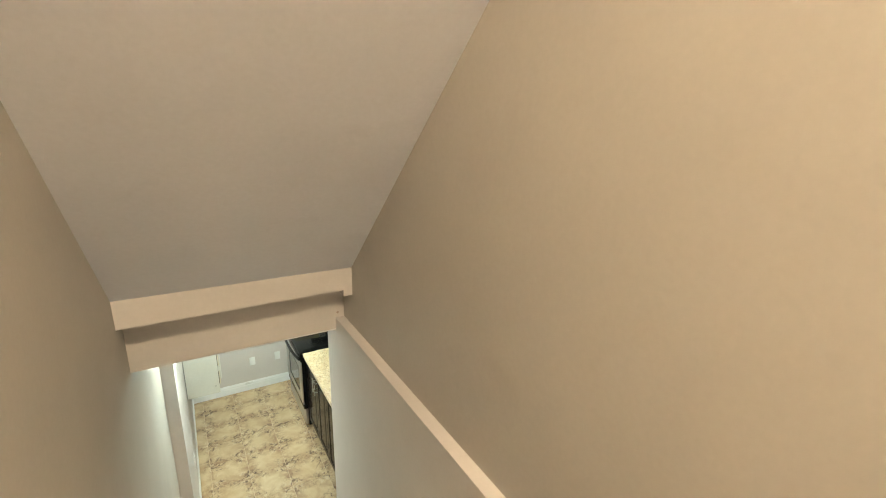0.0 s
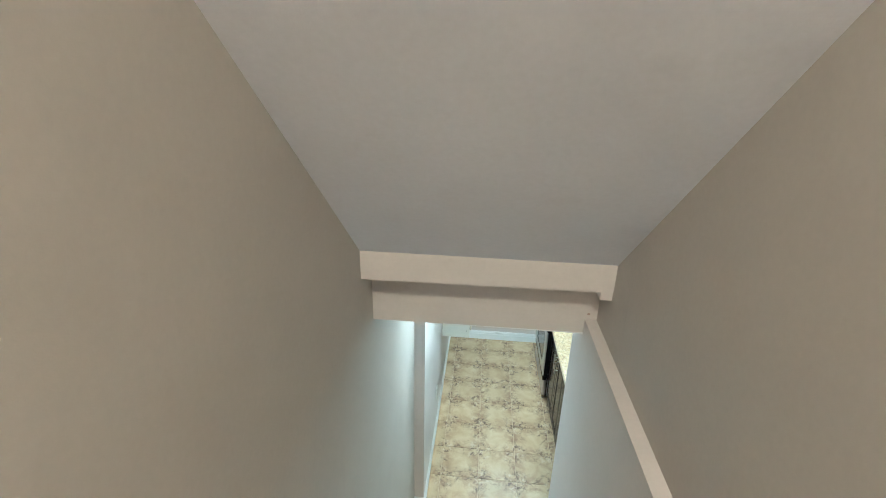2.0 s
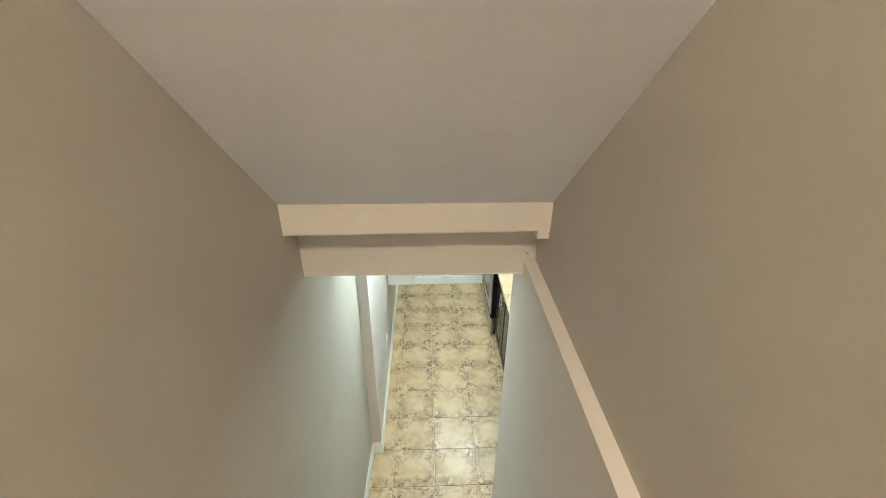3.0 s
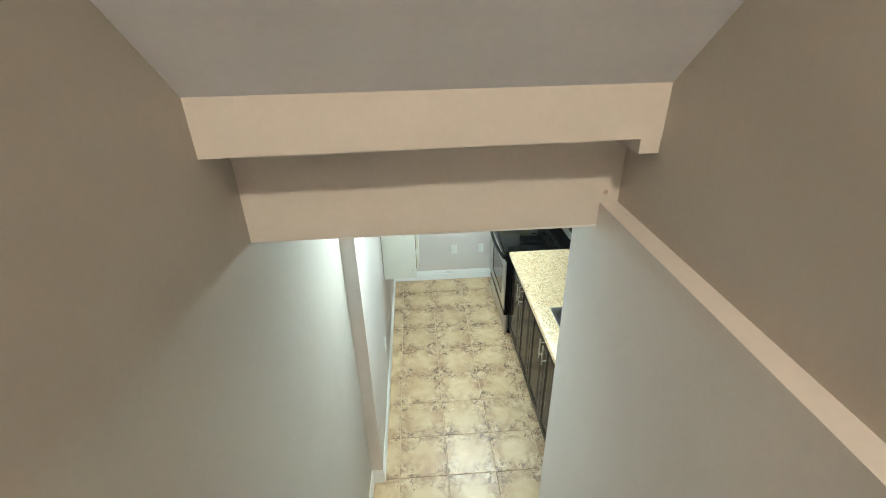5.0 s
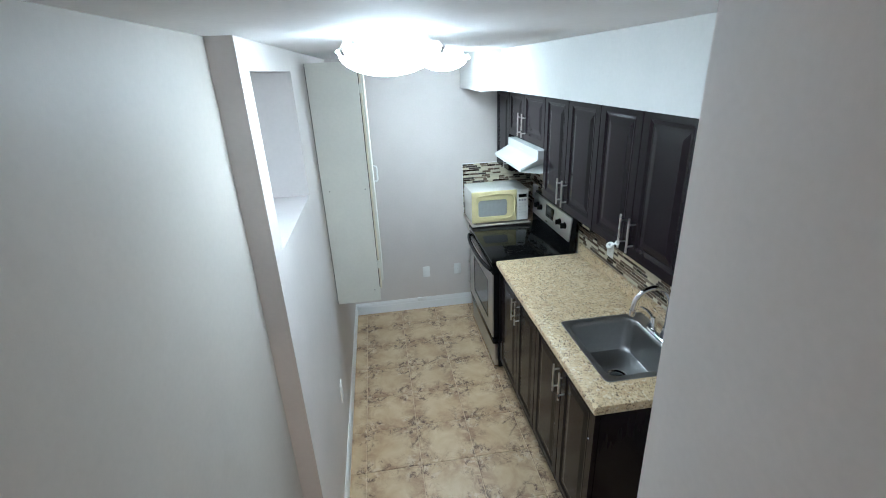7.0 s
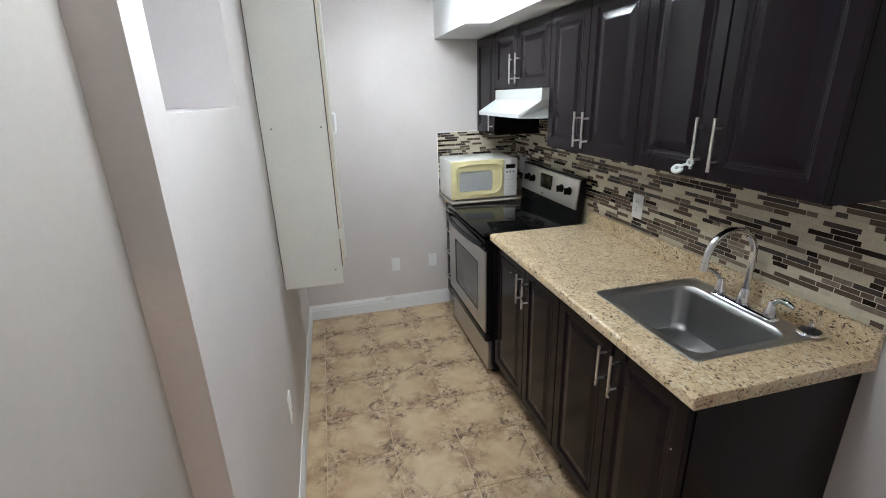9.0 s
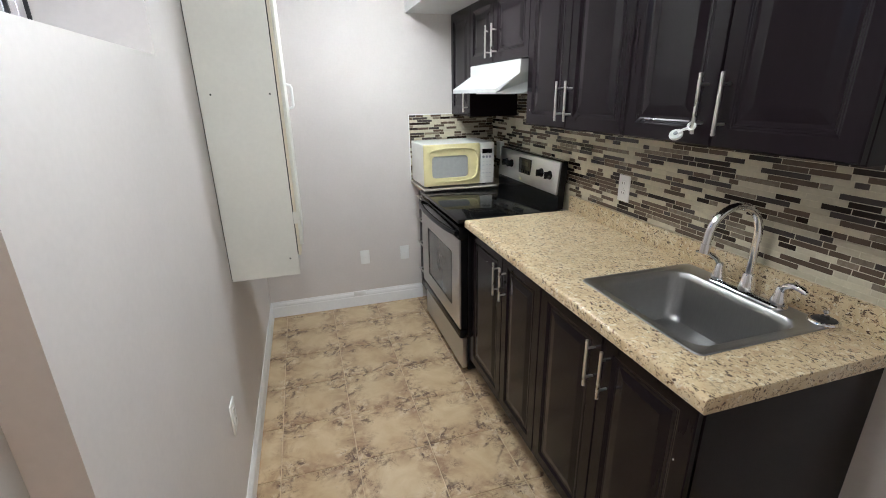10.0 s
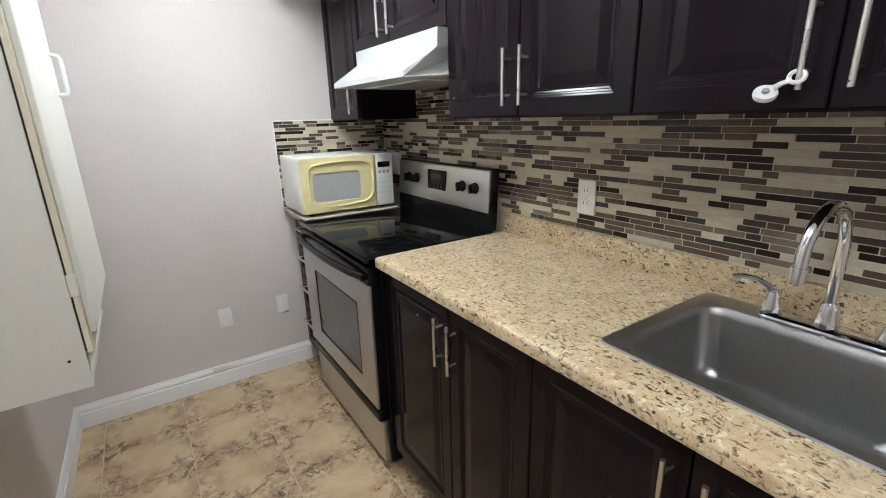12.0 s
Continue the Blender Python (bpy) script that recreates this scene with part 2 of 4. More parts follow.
STEEL = brushed("brushed_steel", (0.57, 0.56, 0.55), 0.36, (6, 6, 400))
STEEL_H = brushed("brushed_steel_lengthwise", (0.76, 0.75, 0.735), 0.42, (400, 4, 400))
SINK_STEEL = brushed("sink_steel", (0.41, 0.405, 0.40), 0.34, (30, 220, 30))
NICKEL = plain("satin_nickel", (0.66, 0.64, 0.60), 0.28, 1.0, 0.04)
CHROME = plain("chrome", (0.80, 0.80, 0.82), 0.07, 1.0, 0.03)
BLACK = plain("black_enamel", (0.007, 0.007, 0.0075), 0.2)
BLACK_GLASS = plain("black_glass", (0.005, 0.005, 0.005), 0.06, 0.0, 0.2)
WINDOW_GLASS_DARK = plain("oven_window", (0.11, 0.11, 0.105), 0.10)
BLACK_GLASS.node_tree.nodes["Principled BSDF"].inputs["Specular IOR Level"].default_value = 0.22
BLACK.node_tree.nodes["Principled BSDF"].inputs["Specular IOR Level"].default_value = 0.2
MATTE_BLACK = plain("matte_black", (0.015, 0.015, 0.015), 0.55)
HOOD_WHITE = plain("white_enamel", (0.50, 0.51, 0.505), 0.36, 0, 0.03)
MW_WHITE = plain("microwave_white", (0.76, 0.75, 0.71), 0.4, 0, 0.04)
BOARD = plain("worn_pale_board", (0.40, 0.36, 0.31), 0.5, 0, 0.1)
MW_YELLOW = plain("aged_yellow_plastic", (0.76, 0.68, 0.37), 0.38, 0, 0.05)
MW_WINDOW = plain("microwave_window", (0.42, 0.43, 0.43), 0.2, 0, 0.05, 50)
PLASTIC = plain("white_plastic", (0.80, 0.80, 0.79), 0.35, 0, 0.03)
GREY = plain("grey_marking", (0.30, 0.31, 0.33), 0.5)
DIM = plain("dim_marking", (0.0075, 0.0075, 0.008), 0.07)
PALE = plain("pale_marking", (0.60, 0.60, 0.60), 0.5)


def glass_material():
    n = Nodes("clear_glass", 0.02, 0, (1, 1, 1))
    n.b.inputs["Transmission Weight"].default_value = 1.0
    return n.mat


GLASS = glass_material()


def glowing(name, tint, strength, side=1.0):
    """Lit frosted glass; side: how brightly the bowl's sides glow beside its bottom."""
    n = Nodes(name, 0.4, 0, (0.9, 0.9, 0.9))
    n.b.inputs["Emission Color"].default_value = (*tint, 1)
    g = n.t.nodes.new("ShaderNodeNewGeometry")
    x = n.t.nodes.new("ShaderNodeSeparateXYZ")
    m = n.t.nodes.new("ShaderNodeMapRange")
    m.inputs[1].default_value, m.inputs[2].default_value = -0.10, -0.80
    m.inputs[3].default_value, m.inputs[4].default_value = strength * side, strength
    n.t.links.new(g.outputs["Normal"], x.inputs[0])
    n.t.links.new(x.outputs[2], m.inputs[0])
    n.t.links.new(m.outputs[0], n.b.inputs["Emission Strength"])
    return n.mat


LAMP_COOL = glowing("lit_frosted_glass", KITCHEN_TINT, KITCHEN_GLOW * 0.76, 0.24)
LAMP_COOL_FAR = glowing("lit_frosted_glass_far", KITCHEN_TINT, KITCHEN_GLOW * 1.05, 0.26)
LAMP_WARM = glowing("lit_warm_glass", UPSTAIRS_TINT, UPSTAIRS_GLOW)

# ---- plan ----
XL, XS, XR = -0.06, -0.158, 1.635      # kitchen left wall, stair left wall, right wall
XJ = -0.132                            # stair left wall where it meets the jog
XU, XW = 0.745, 0.700                  # stair right wall above and below the ledge
YF, YJ, YE = 4.885, 2.364, 1.578        # far wall, left jog, end of the stair's right wall
ZC, ZL = 2.262, 2.33                   # kitchen ceiling, ledge
YH, YB = 1.42, 1.28                    # header face, bulkhead face
ZT = 4.95                              # upper ceiling

# floor bed and closing ground
structure("floor", boxes((XS - 0.3, 2.0, -3.2, 5.2, -0.12, -0.004)), GROUT, "tan grout bed of the tiled kitchen floor")

# walls
structure("wall_far", boxes((XL - 0.3, XR + 0.25, YF, YF + 0.2, -0.1, 2.6)), WALL, "greige painted end wall of the kitchen")
structure("wall_right", boxes((XR, XR + 0.2, YE - 0.1, YF, -0.1, 2.6)), WALL, "greige painted wall behind the cabinets")
NY0, NY1, NZ0, NZ1 = 2.472, 3.19, 1.625, 2.176
wl = boxes((XL - 0.42, XL, YJ, NY0, 0, 2.6), (XL - 0.42, XL, NY1, YF, 0, 2.6),
           (XL - 0.42, XL, NY0, NY1, 0, NZ0), (XL - 0.42, XL, NY0, NY1, NZ1, 2.6))
structure("wall_left", wl, WALL, "greige painted wall with a deep window recess")
plan_left = ((XS, -3.2), (XS, YB), (XJ, YJ), (XS - 0.25, YJ), (XS - 0.25, -3.2))
structure("wall_stair_left", loft([[(a, b, z) for a, b in plan_left] for z in (-0.1, 5.1)], True, True), WALL_DIMMED, "plain painted wall down the stairs")
structure("wall_stair_right", boxes((XU, XU + 0.2, -3.2, YH + 0.1, ZL - 0.002, 5.1)), WALL_DIMMED, "plain painted stair wall above a ledge")
rl = boxes((XW, XR + 0.1, -3.2, YE, -0.1, ZC - 0.001), (XW, XU + 0.1, -3.2, YH - 0.001, ZC - 0.001, ZL))
structure("wall_stair_lower", rl, WALL, "thicker lower stair wall with a ledge on top")
structure("wall_behind", boxes((XS - 0.2, XU + 0.2, -3.4, -3.2, -0.1, 5.1)), WALL, "plain painted wall at the head of the stairs")

# kitchen ceiling, bulkhead over the stairs, sloping ceiling
structure("ceiling", boxes((XL - 0.42, XR + 0.2, YH + 0.004, YF + 0.1, ZC, ZC + 0.12), (XS - 0.05, XL - 0.42, YH + 0.004, YJ, ZC, ZC + 0.12)), CEILING, "white painted kitchen ceiling")


def risen(bm):
    """Lifts a beam by a few millimetres towards its far end, as it hangs."""
    for v in bm.verts:
        v.co.z += 0.008 * (v.co.x - XS) / (XU - XS)
    return bm


structure("header", risen(boxes((XS - 0.02, XU + 0.02, YH, YH + 0.18, ZC + 0.001, 2.8))), WALL, "painted header over the foot of the stairs")
bk = boxes((XS - 0.02, XU + 0.02, YB, YH - 0.001, 2.512, 2.9), (0.703, XU - 0.001, YB, YH - 0.001, 2.482, 2.5125))
structure("bulkhead", risen(bk), WALL, "painted drop beam where the sloping ceiling ends")
bm = bmesh.new()
SL = 0.90
y2 = YB - (ZT - 2.625) / SL
prof = [(YB + 0.01, 2.625 - 0.01 * SL), (y2, ZT), (-3.3, ZT), (-3.3, ZT + 0.2), (y2 + 0.1, ZT + 0.2), (YB + 0.2, 2.75)]
loft([[(XS - 0.1, a, b) for a, b in prof], [(XU + 0.1, a, b) for a, b in prof]], True, True, bm=bm)
structure("ceiling_stairs", bm, STAIR_CEILING, "smooth painted ceiling that slopes down with the stairs")

# soffit over the cabinets
ZS = 2.005
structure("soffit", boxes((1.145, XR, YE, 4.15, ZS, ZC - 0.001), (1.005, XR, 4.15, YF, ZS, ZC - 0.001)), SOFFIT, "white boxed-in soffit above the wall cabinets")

# stairs
bm = bmesh.new()
RISE, RUN = 0.19, 0.212
yy, zz, pr = 1.56, 0.0, [(1.56, -0.1), (1.56, 0.0)]
for i in range(13):
    zz += RISE
    pr.append((yy, zz))
    yy -= RUN
    pr.append((yy, zz))
pr.append((-3.2, zz))
pr.append((-3.2, -0.1))
rings = [[(x, a, b) for a, b in pr] for x in (XS, XW)]
loft(rings, True, True, bm=bm)
bmesh.ops.triangulate(bm, faces=[f for f in bm.faces if len(f.verts) > 4])
# unseen steps, coloured pale to bounce lamplight onto the sloping ceiling
STAIR = plain("pale_bounce_paint", (0.60, 0.55, 0.48), 0.5, 0, 0.15)
structure("stairs", bm, STAIR, "plain closed stairs down to the kitchen")

# baseboards
BH, BT = 0.118, 0.010


def baseboard(x0, y0, x1, y1, nx, ny, a0=0.0, a1=0.0):
    """Moulded board along a wall from one point to the other; the normal points into the room."""
    prof = [(0, 0), (BT, 0), (BT, 0.074), (BT * 0.7, 0.080), (BT * 0.95, 0.087), (BT * 0.75, 0.099), (BT * 0.35, 0.110), (BT * 0.3, BH), (0, BH)]
    d = Vector((x1 - x0, y1 - y0, 0)).normalized()
    ring0 = [(x0 + nx * t - d.x * a0 * t / BT, y0 + ny * t - d.y * a0 * t / BT, z) for t, z in prof]
    ring1 = [(x1 + nx * t + d.x * a1 * t / BT, y1 + ny * t + d.y * a1 * t / BT, z) for t, z in prof]
    return loft([ring0, ring1], True, True)


BASE_LABEL = "white moulded baseboard with small chips"
structure("baseboard", baseboard(XL, YF, 1.06, YF, 0, -1, -BT), TRIM, BASE_LABEL)
structure("baseboard", baseboard(XL, YJ, XL, YF, 1, 0, BT, -BT), TRIM, BASE_LABEL)
structure("baseboard", baseboard(XJ, YJ, XL, YJ, 0, -1, -BT, BT), TRIM, BASE_LABEL)
structure("baseboard", baseboard(XS + 0.008, 1.60, XJ, YJ, 1, 0, 0, -BT), TRIM, BASE_LABEL)

solo("filler_patch", boxes((0.53, 0.62, YF - 0.0135, YF - 0.002, 0.088, 0.121), bevel=0.003), plain("dry_filler", (0.80, 0.80, 0.80), 0.7), "small pale filler patch over a joint of the far baseboard", "patch", True)

# window in the recess
WX = XL - 0.250
win = tagged(new("window_1", finish(boxes((WX - 0.045, WX, NY0, NY0 + 0.03, NZ0, NZ1), (WX - 0.045, WX, NY0 + 0.03, NY1 - 0.005, NZ0, NZ0 + 0.012),
             (WX - 0.045, WX, NY0 + 0.03, NY1 - 0.005, NZ1 - 0.03, NZ1)), "window_1", TRIM)),
             label="small white-framed basement window at the back of the recess", kind="structure")
part("side_frame", boxes((WX - 0.006, WX + 0.002, NY1 - 0.006, NY1 - 0.0005, NZ0 + 0.012, NZ1 - 0.03)), MATTE_BLACK, win, "black side bar")
part("mullion", boxes((WX - 0.022, WX - 0.012, NY1 - 0.066, NY1 - 0.060, NZ0 + 0.012, NZ1 - 0.03)), MATTE_BLACK, win, "thin black sash bar")
for a, b in ((NY0 + 0.03, NY1 - 0.066), (NY1 - 0.060, NY1 - 0.005)):
    p = part("pane", boxes((WX - 0.025, WX - 0.020, a, b, NZ0 + 0.012, NZ1 - 0.03)), GLASS, win)
    p.visible_shadow = False

# ---- ceiling lamps ----


def ceiling_lamp(name, x, y, z, r, glass, label, group):
    t = thing(name, label, "ceiling light", (x, y, z), group)
    part("ceiling_plate", turned([(r * 0.84, 0), (r * 0.86, -0.030), (r * 0.84, -0.038)], (0, 0, 0), n=40), HOOD_WHITE, t, smooth=True)
    prof = [(r * 0.98, -0.041), (r * 1.02, -0.046), (r * 0.97, -0.052)]
    depth = r * 0.47
    for i in range(1, 9):
        a = math.pi / 2 * i / 8
        prof.append((max(0.004, r * 0.97 * math.cos(a)), -0.052 - (depth) * math.sin(a) * 0.95))
    part("glass_bowl", turned(prof, (0, 0, 0), n=40, caps=(True, True)), glass, t, "lit frosted glass bowl", smooth=True)
    for k in range(3):
        a = radians(100 + 120 * k)
        cx, cy = math.cos(a), math.sin(a)
        bm = tube([(cx * r * 0.84, cy * r * 0.84, -0.030), (cx * r * 1.05, cy * r * 1.05, -0.034), (cx * r * 1.12, cy * r * 1.12, -0.046),
                   (cx * r * 1.07, cy * r * 1.07, -0.058)], [0.006, 0.006, 0.008, 0.007], 10)
        part("clip", bm, NICKEL, t, "nickel clip", smooth=True)
    return t


LAMP_GROUP = "flush lamps along the kitchen ceiling"
ceiling_lamp("ceiling_lamp", 0.335, 2.45, ZC, 0.145, LAMP_COOL, "round frosted glass flush lamp, lit, on the kitchen ceiling", LAMP_GROUP)
ceiling_lamp("ceiling_lamp", 0.735, 3.98, ZC, 0.145, LAMP_COOL_FAR, "round frosted glass flush lamp, lit, on the kitchen ceiling", LAMP_GROUP)
ceiling_lamp("stair_lamp", 0.30, -1.38, ZT, 0.13, LAMP_WARM, "round warm glass lamp over the head of the stairs", "")

# ---- electrical boxed cabinet on the wall ----
BX0, BX1, BY0, BY1, BZ0, BZ1 = XL + 0.0035, 0.213, 3.637, 4.15, 0.79, 2.215
cab = thing("wall_cabinet", "tall shallow cream cabinet hung high on the wall under the ceiling", "cabinet", (XL + 0.1, 3.9, BZ0))


def rel(bm, ob):
    bmesh.ops.translate(bm, verts=bm.verts, vec=-ob.location)
    return bm


part("side_panel", rel(boxes((BX0, BX1, BY0, BY0 + 0.016, BZ0, BZ1), bevel=0.0012, segments=1), cab), CREAM, cab)
part("side_panel", rel(boxes((BX0, BX1, BY1 - 0.016, BY1, BZ0, BZ1)), cab), CREAM, cab)
part("bottom_panel", rel(boxes((XL + 0.001, BX1 - 0.002, BY0 + 0.016, BY1 - 0.016, BZ0 + 0.004, BZ0 + 0.02)), cab), CREAM, cab)
part("top_panel", rel(boxes((XL + 0.001, BX1 - 0.002, BY0 + 0.016, BY1 - 0.016, BZ1 - 0.02, BZ1 - 0.004)), cab), CREAM, cab)
# two dark sheets stand in for shade behind the door and along the wall
part("gap_shade", rel(boxes((BX1 - 0.001, BX1 + 0.004, BY0 + 0.005, BY1 - 0.02, BZ0 + 0.09, BZ1 - 0.01)), cab), CARCASS_SHADOW, cab, "dark sheet painted as the shade in the gap behind the door")
part("back_panel", rel(boxes((XL + 0.001, XL + 0.0032, BY0 + 0.004, BY1 - 0.003, BZ0 + 0.003, BZ1 - 0.003)), cab), CARCASS_SHADOW, cab, "backing sheet painted as the shade between cabinet and wall")
part("face_strip", rel(boxes((BX1 + 0.004, BX1 + 0.0145, BY0 + 0.002, BY0 + 0.045, BZ0 + 0.085, BZ1 - 0.01), bevel=0.001, segments=1), cab), IVORY, cab, "yellowed ivory edge strip")
door = part("door", rel(boxes((BX1 + 0.015, BX1 + 0.028, BY0 + 0.024, BY1 - 0.004, BZ0 + 0.125, BZ1 - 0.03), bevel=0.002, segments=1), cab), CREAM, cab, "white painted door leaf")
part("lower_rail", rel(boxes((BX1 + 0.003, BX1 + 0.016, BY0 + 0.046, BY1 - 0.20, BZ0 + 0.085, BZ0 + 0.12), bevel=0.001, segments=1), cab), IVORY, cab, "yellowed ivory rail")
for z in (BZ0 + 0.225, BZ1 - 0.16):
    part("latch_block", rel(boxes((BX1 + 0.001, BX1 + 0.0165, BY0 - 0.002, BY0 + 0.018, z, z + 0.05), bevel=0.001, segments=1), cab), CREAM, cab, "small cream latch block")
hx = BX1 + 0.028
hb = tube([(hx, BY1 - 0.05, 1.460), (hx + 0.018, BY1 - 0.05, 1.464), (hx + 0.022, BY1 - 0.05, 1.473), (hx + 0.022, BY1 - 0.05, 1.552),
           (hx + 0.018, BY1 - 0.05, 1.562), (hx, BY1 - 0.05, 1.567)], 0.006, 10)
part("handle", rel(hb, cab), PLASTIC, door, "white plastic pull", smooth=True)
for a, b in ((-0.016, 1.525), (0.188, 1.525), (0.181, 0.866)):
    part("screw", rel(turned([(0.0035, 0), (0.003, -0.002)], (a, BY0, b), "y", 10), cab), MATTE_BLACK, cab, "dark screw head")

# ---- cabinets ----


def panel_door(y0, y1, z0, z1, x, t=0.02):
    """Raised-panel door facing -x, front at x."""
    rings = []
    for inset, depth in ((0, t), (0, 0.003), (0.003, 0), (0.046, 0), (0.0505, 0.0019), (0.052, 0.0015), (0.0565, 0.0034), (0.058, 0.0030),
                         (0.0625, 0.0052), (0.070, 0.0056), (0.074, 0.0048), (0.098, 0.0014), (0.102, 0.0011)):
        k = min(inset, (y1 - y0) / 2 - 0.02)
        rings.append([(x + depth, y0 + k, z0 + k), (x + depth, y1 - k, z0 + k), (x + depth, y1 - k, z1 - k), (x + depth, y0 + k, z1 - k)])
    return loft(rings, True, True)


def bar_handle(parent, x, y, z0, z1):
    bm = tube([(x - 0.030, y, z0), (x - 0.030, y, z1)], 0.0049, 12)
    h = part("handle", bm, NICKEL, parent, "brushed nickel bar handle", smooth=True)
    for z in (z0 + 0.028, z1 - 0.028):
        part("post", tube([(x - 0.030, y, z), (x, y, z)], 0.004, 8), NICKEL, h, smooth=True)
    return h


def carcass(x0, x1, y0, y1, z0, z1, top=True):
    s = [("side_panel", (x0, x1, y0, y0 + 0.016, z0, z1)), ("side_panel", (x0, x1, y1 - 0.016, y1, z0, z1)), ("bottom_panel", (x0, x1, y0 + 0.016, y1 - 0.016, z0, z0 + 0.016)),
         ("back_panel", (x1 - 0.01, x1, y0 + 0.016, y1 - 0.016, z0 + 0.016, z1))]
    if top:
        s.append(("top_panel", (x0, x1 - 0.01, y0 + 0.016, y1 - 0.016, z1 - 0.016, z1)))
    return s


def shift(bm, ob):
    return rel(bm, ob)


def cabinet(name, label, x, y0, y1, z0, z1, doors, handles, toe=False, top=True, group="", depth=None):
    """x: plane of the carcass front; doors stand 2 cm proud of it. doors: y ranges; handles: (door, y, z0, z1)."""
    t = thing(name, label, "cabinet", (x + 0.15, (y0 + y1) / 2, 0.0 if toe else z0), group)
    zb = 0.105 if toe else z0
    back = XR - 0.002
    for kind, spec in carcass(x, back, y0, y1, zb, z1, top):
        part(kind, shift(boxes(spec), t), ESPRESSO, t)
    if toe:
        part("toe_kick", shift(boxes((x + 0.05, x + 0.066, y0, y1, 0, zb)), t), ESPRESSO, t, "recessed dark toe kick")
        for a in (y0 + 0.001, y1 - 0.017):
            part("plinth", shift(boxes((x + 0.066, back, a, a + 0.016, 0, zb)), t), ESPRESSO, t)
    made = []
    for a, b in doors:
        made.append(part("door", shift(panel_door(a + 0.0015, b - 0.0015, zb + 0.004, z1 - 0.004, x - 0.021), t), ESPRESSO, t, "raised-panel door"))
    for k, y, h0, h1 in handles:
        o = t.location
        bar_handle(made[k], x - 0.021 - o.x, y - o.y, h0 - o.z, h1 - o.z)
    return t


UG = "wall cabinets in a row under the soffit"
UX = 1.326
cabinet("wall_unit", "dark espresso two-door wall cabinet above the tiled backsplash near the sink", UX, 2.333, 3.028, 1.369, ZS - 0.002,
        [(2.333, 2.684), (2.684, 3.028)], [(0, 2.651, 1.404, 1.556), (1, 2.717, 1.404, 1.556)], group=UG)
cabinet("wall_unit", "dark espresso two-door wall cabinet above the worktop beside the hood", UX, 3.029, 3.731, 1.369, ZS - 0.002,
        [(3.029, 3.388), (3.388, 3.731)], [(0, 3.354, 1.402, 1.554), (1, 3.421, 1.402, 1.554)], group=UG)
cabinet("wall_unit", "short dark espresso two-door wall cabinet above the white range hood", UX, 3.732, 4.49, 1.662, ZS - 0.002,
        [(3.732, 4.139), (4.139, 4.49)], [(0, 4.097, 1.690, 1.850), (1, 4.180, 1.690, 1.850)], group=UG)
cabinet("wall_unit", "narrow dark espresso one-door wall cabinet against the end wall", UX, 4.491, 4.883, 1.372, ZS - 0.002,
        [(4.491, 4.855)], [(0, 4.53, 1.40, 1.56)], group=UG)
BG = "base cabinets under the worktop"
BXF = 1.066
cabinet("base_unit", "dark espresso two-door base cabinet under the worktop beside the stove", BXF, 3.046, 3.785, 0, 0.872,
        [(3.046, 3.378), (3.378, 3.770)], [(0, 3.345, 0.667, 0.820), (1, 3.411, 0.667, 0.820)], toe=True, top=False, group=BG)
cabinet("base_unit", "dark espresso two-door sink base cabinet at the end of the run", BXF, 2.345, 3.045, 0, 0.872,
        [(2.347, 2.686), (2.686, 3.045)], [(0, 2.648, 0.675, 0.830), (1, 2.716, 0.675, 0.830)], toe=True, top=False, group=BG)

# worktop with a hole for the sink
SX0, SX1, SY0, SY1 = 1.133, 1.588, 2.448, 2.947
CX0, CX1, CY0, CY1, CT, CB = 1.020, XR - 0.002, 2.318, 3.792, 0.910, 0.872
top = thing("worktop", "tan and brown speckled laminate worktop with a rounded front edge", "worktop", (1.3, 3.05, CB))
rings = [rounded(SX0 + 0.012, SX1 - 0.012, SY0 + 0.012, SY1 - 0.012, CB, 0.02), rounded(SX0 + 0.012, SX1 - 0.012, SY0 + 0.012, SY1 - 0.012, CT, 0.02),
         rounded(CX0 + 0.008, CX1, CY0 + 0.002, CY1 - 0.001, CT, 0.001), rounded(CX0 + 0.003, CX1, CY0 + 0.001, CY1, CT - 0.003, 0.001),
         rounded(CX0, CX1, CY0, CY1, CT - 0.009, 0.001), rounded(CX0, CX1, CY0, CY1, CB + 0.004, 0.001), rounded(CX0 + 0.004, CX1, CY0, CY1, CB, 0.001)]
part("top", shift(loft(rings, closed=True), top), GRANITE, top, smooth=True)
part("upstand", shift(boxes((CX1 - 0.022, CX1, CY0 + 0.001, CY1 - 0.001, CT - 0.001, CT + 0.082), bevel=0.004), top), GRANITE, top, "rounded low back ledge", smooth=True)

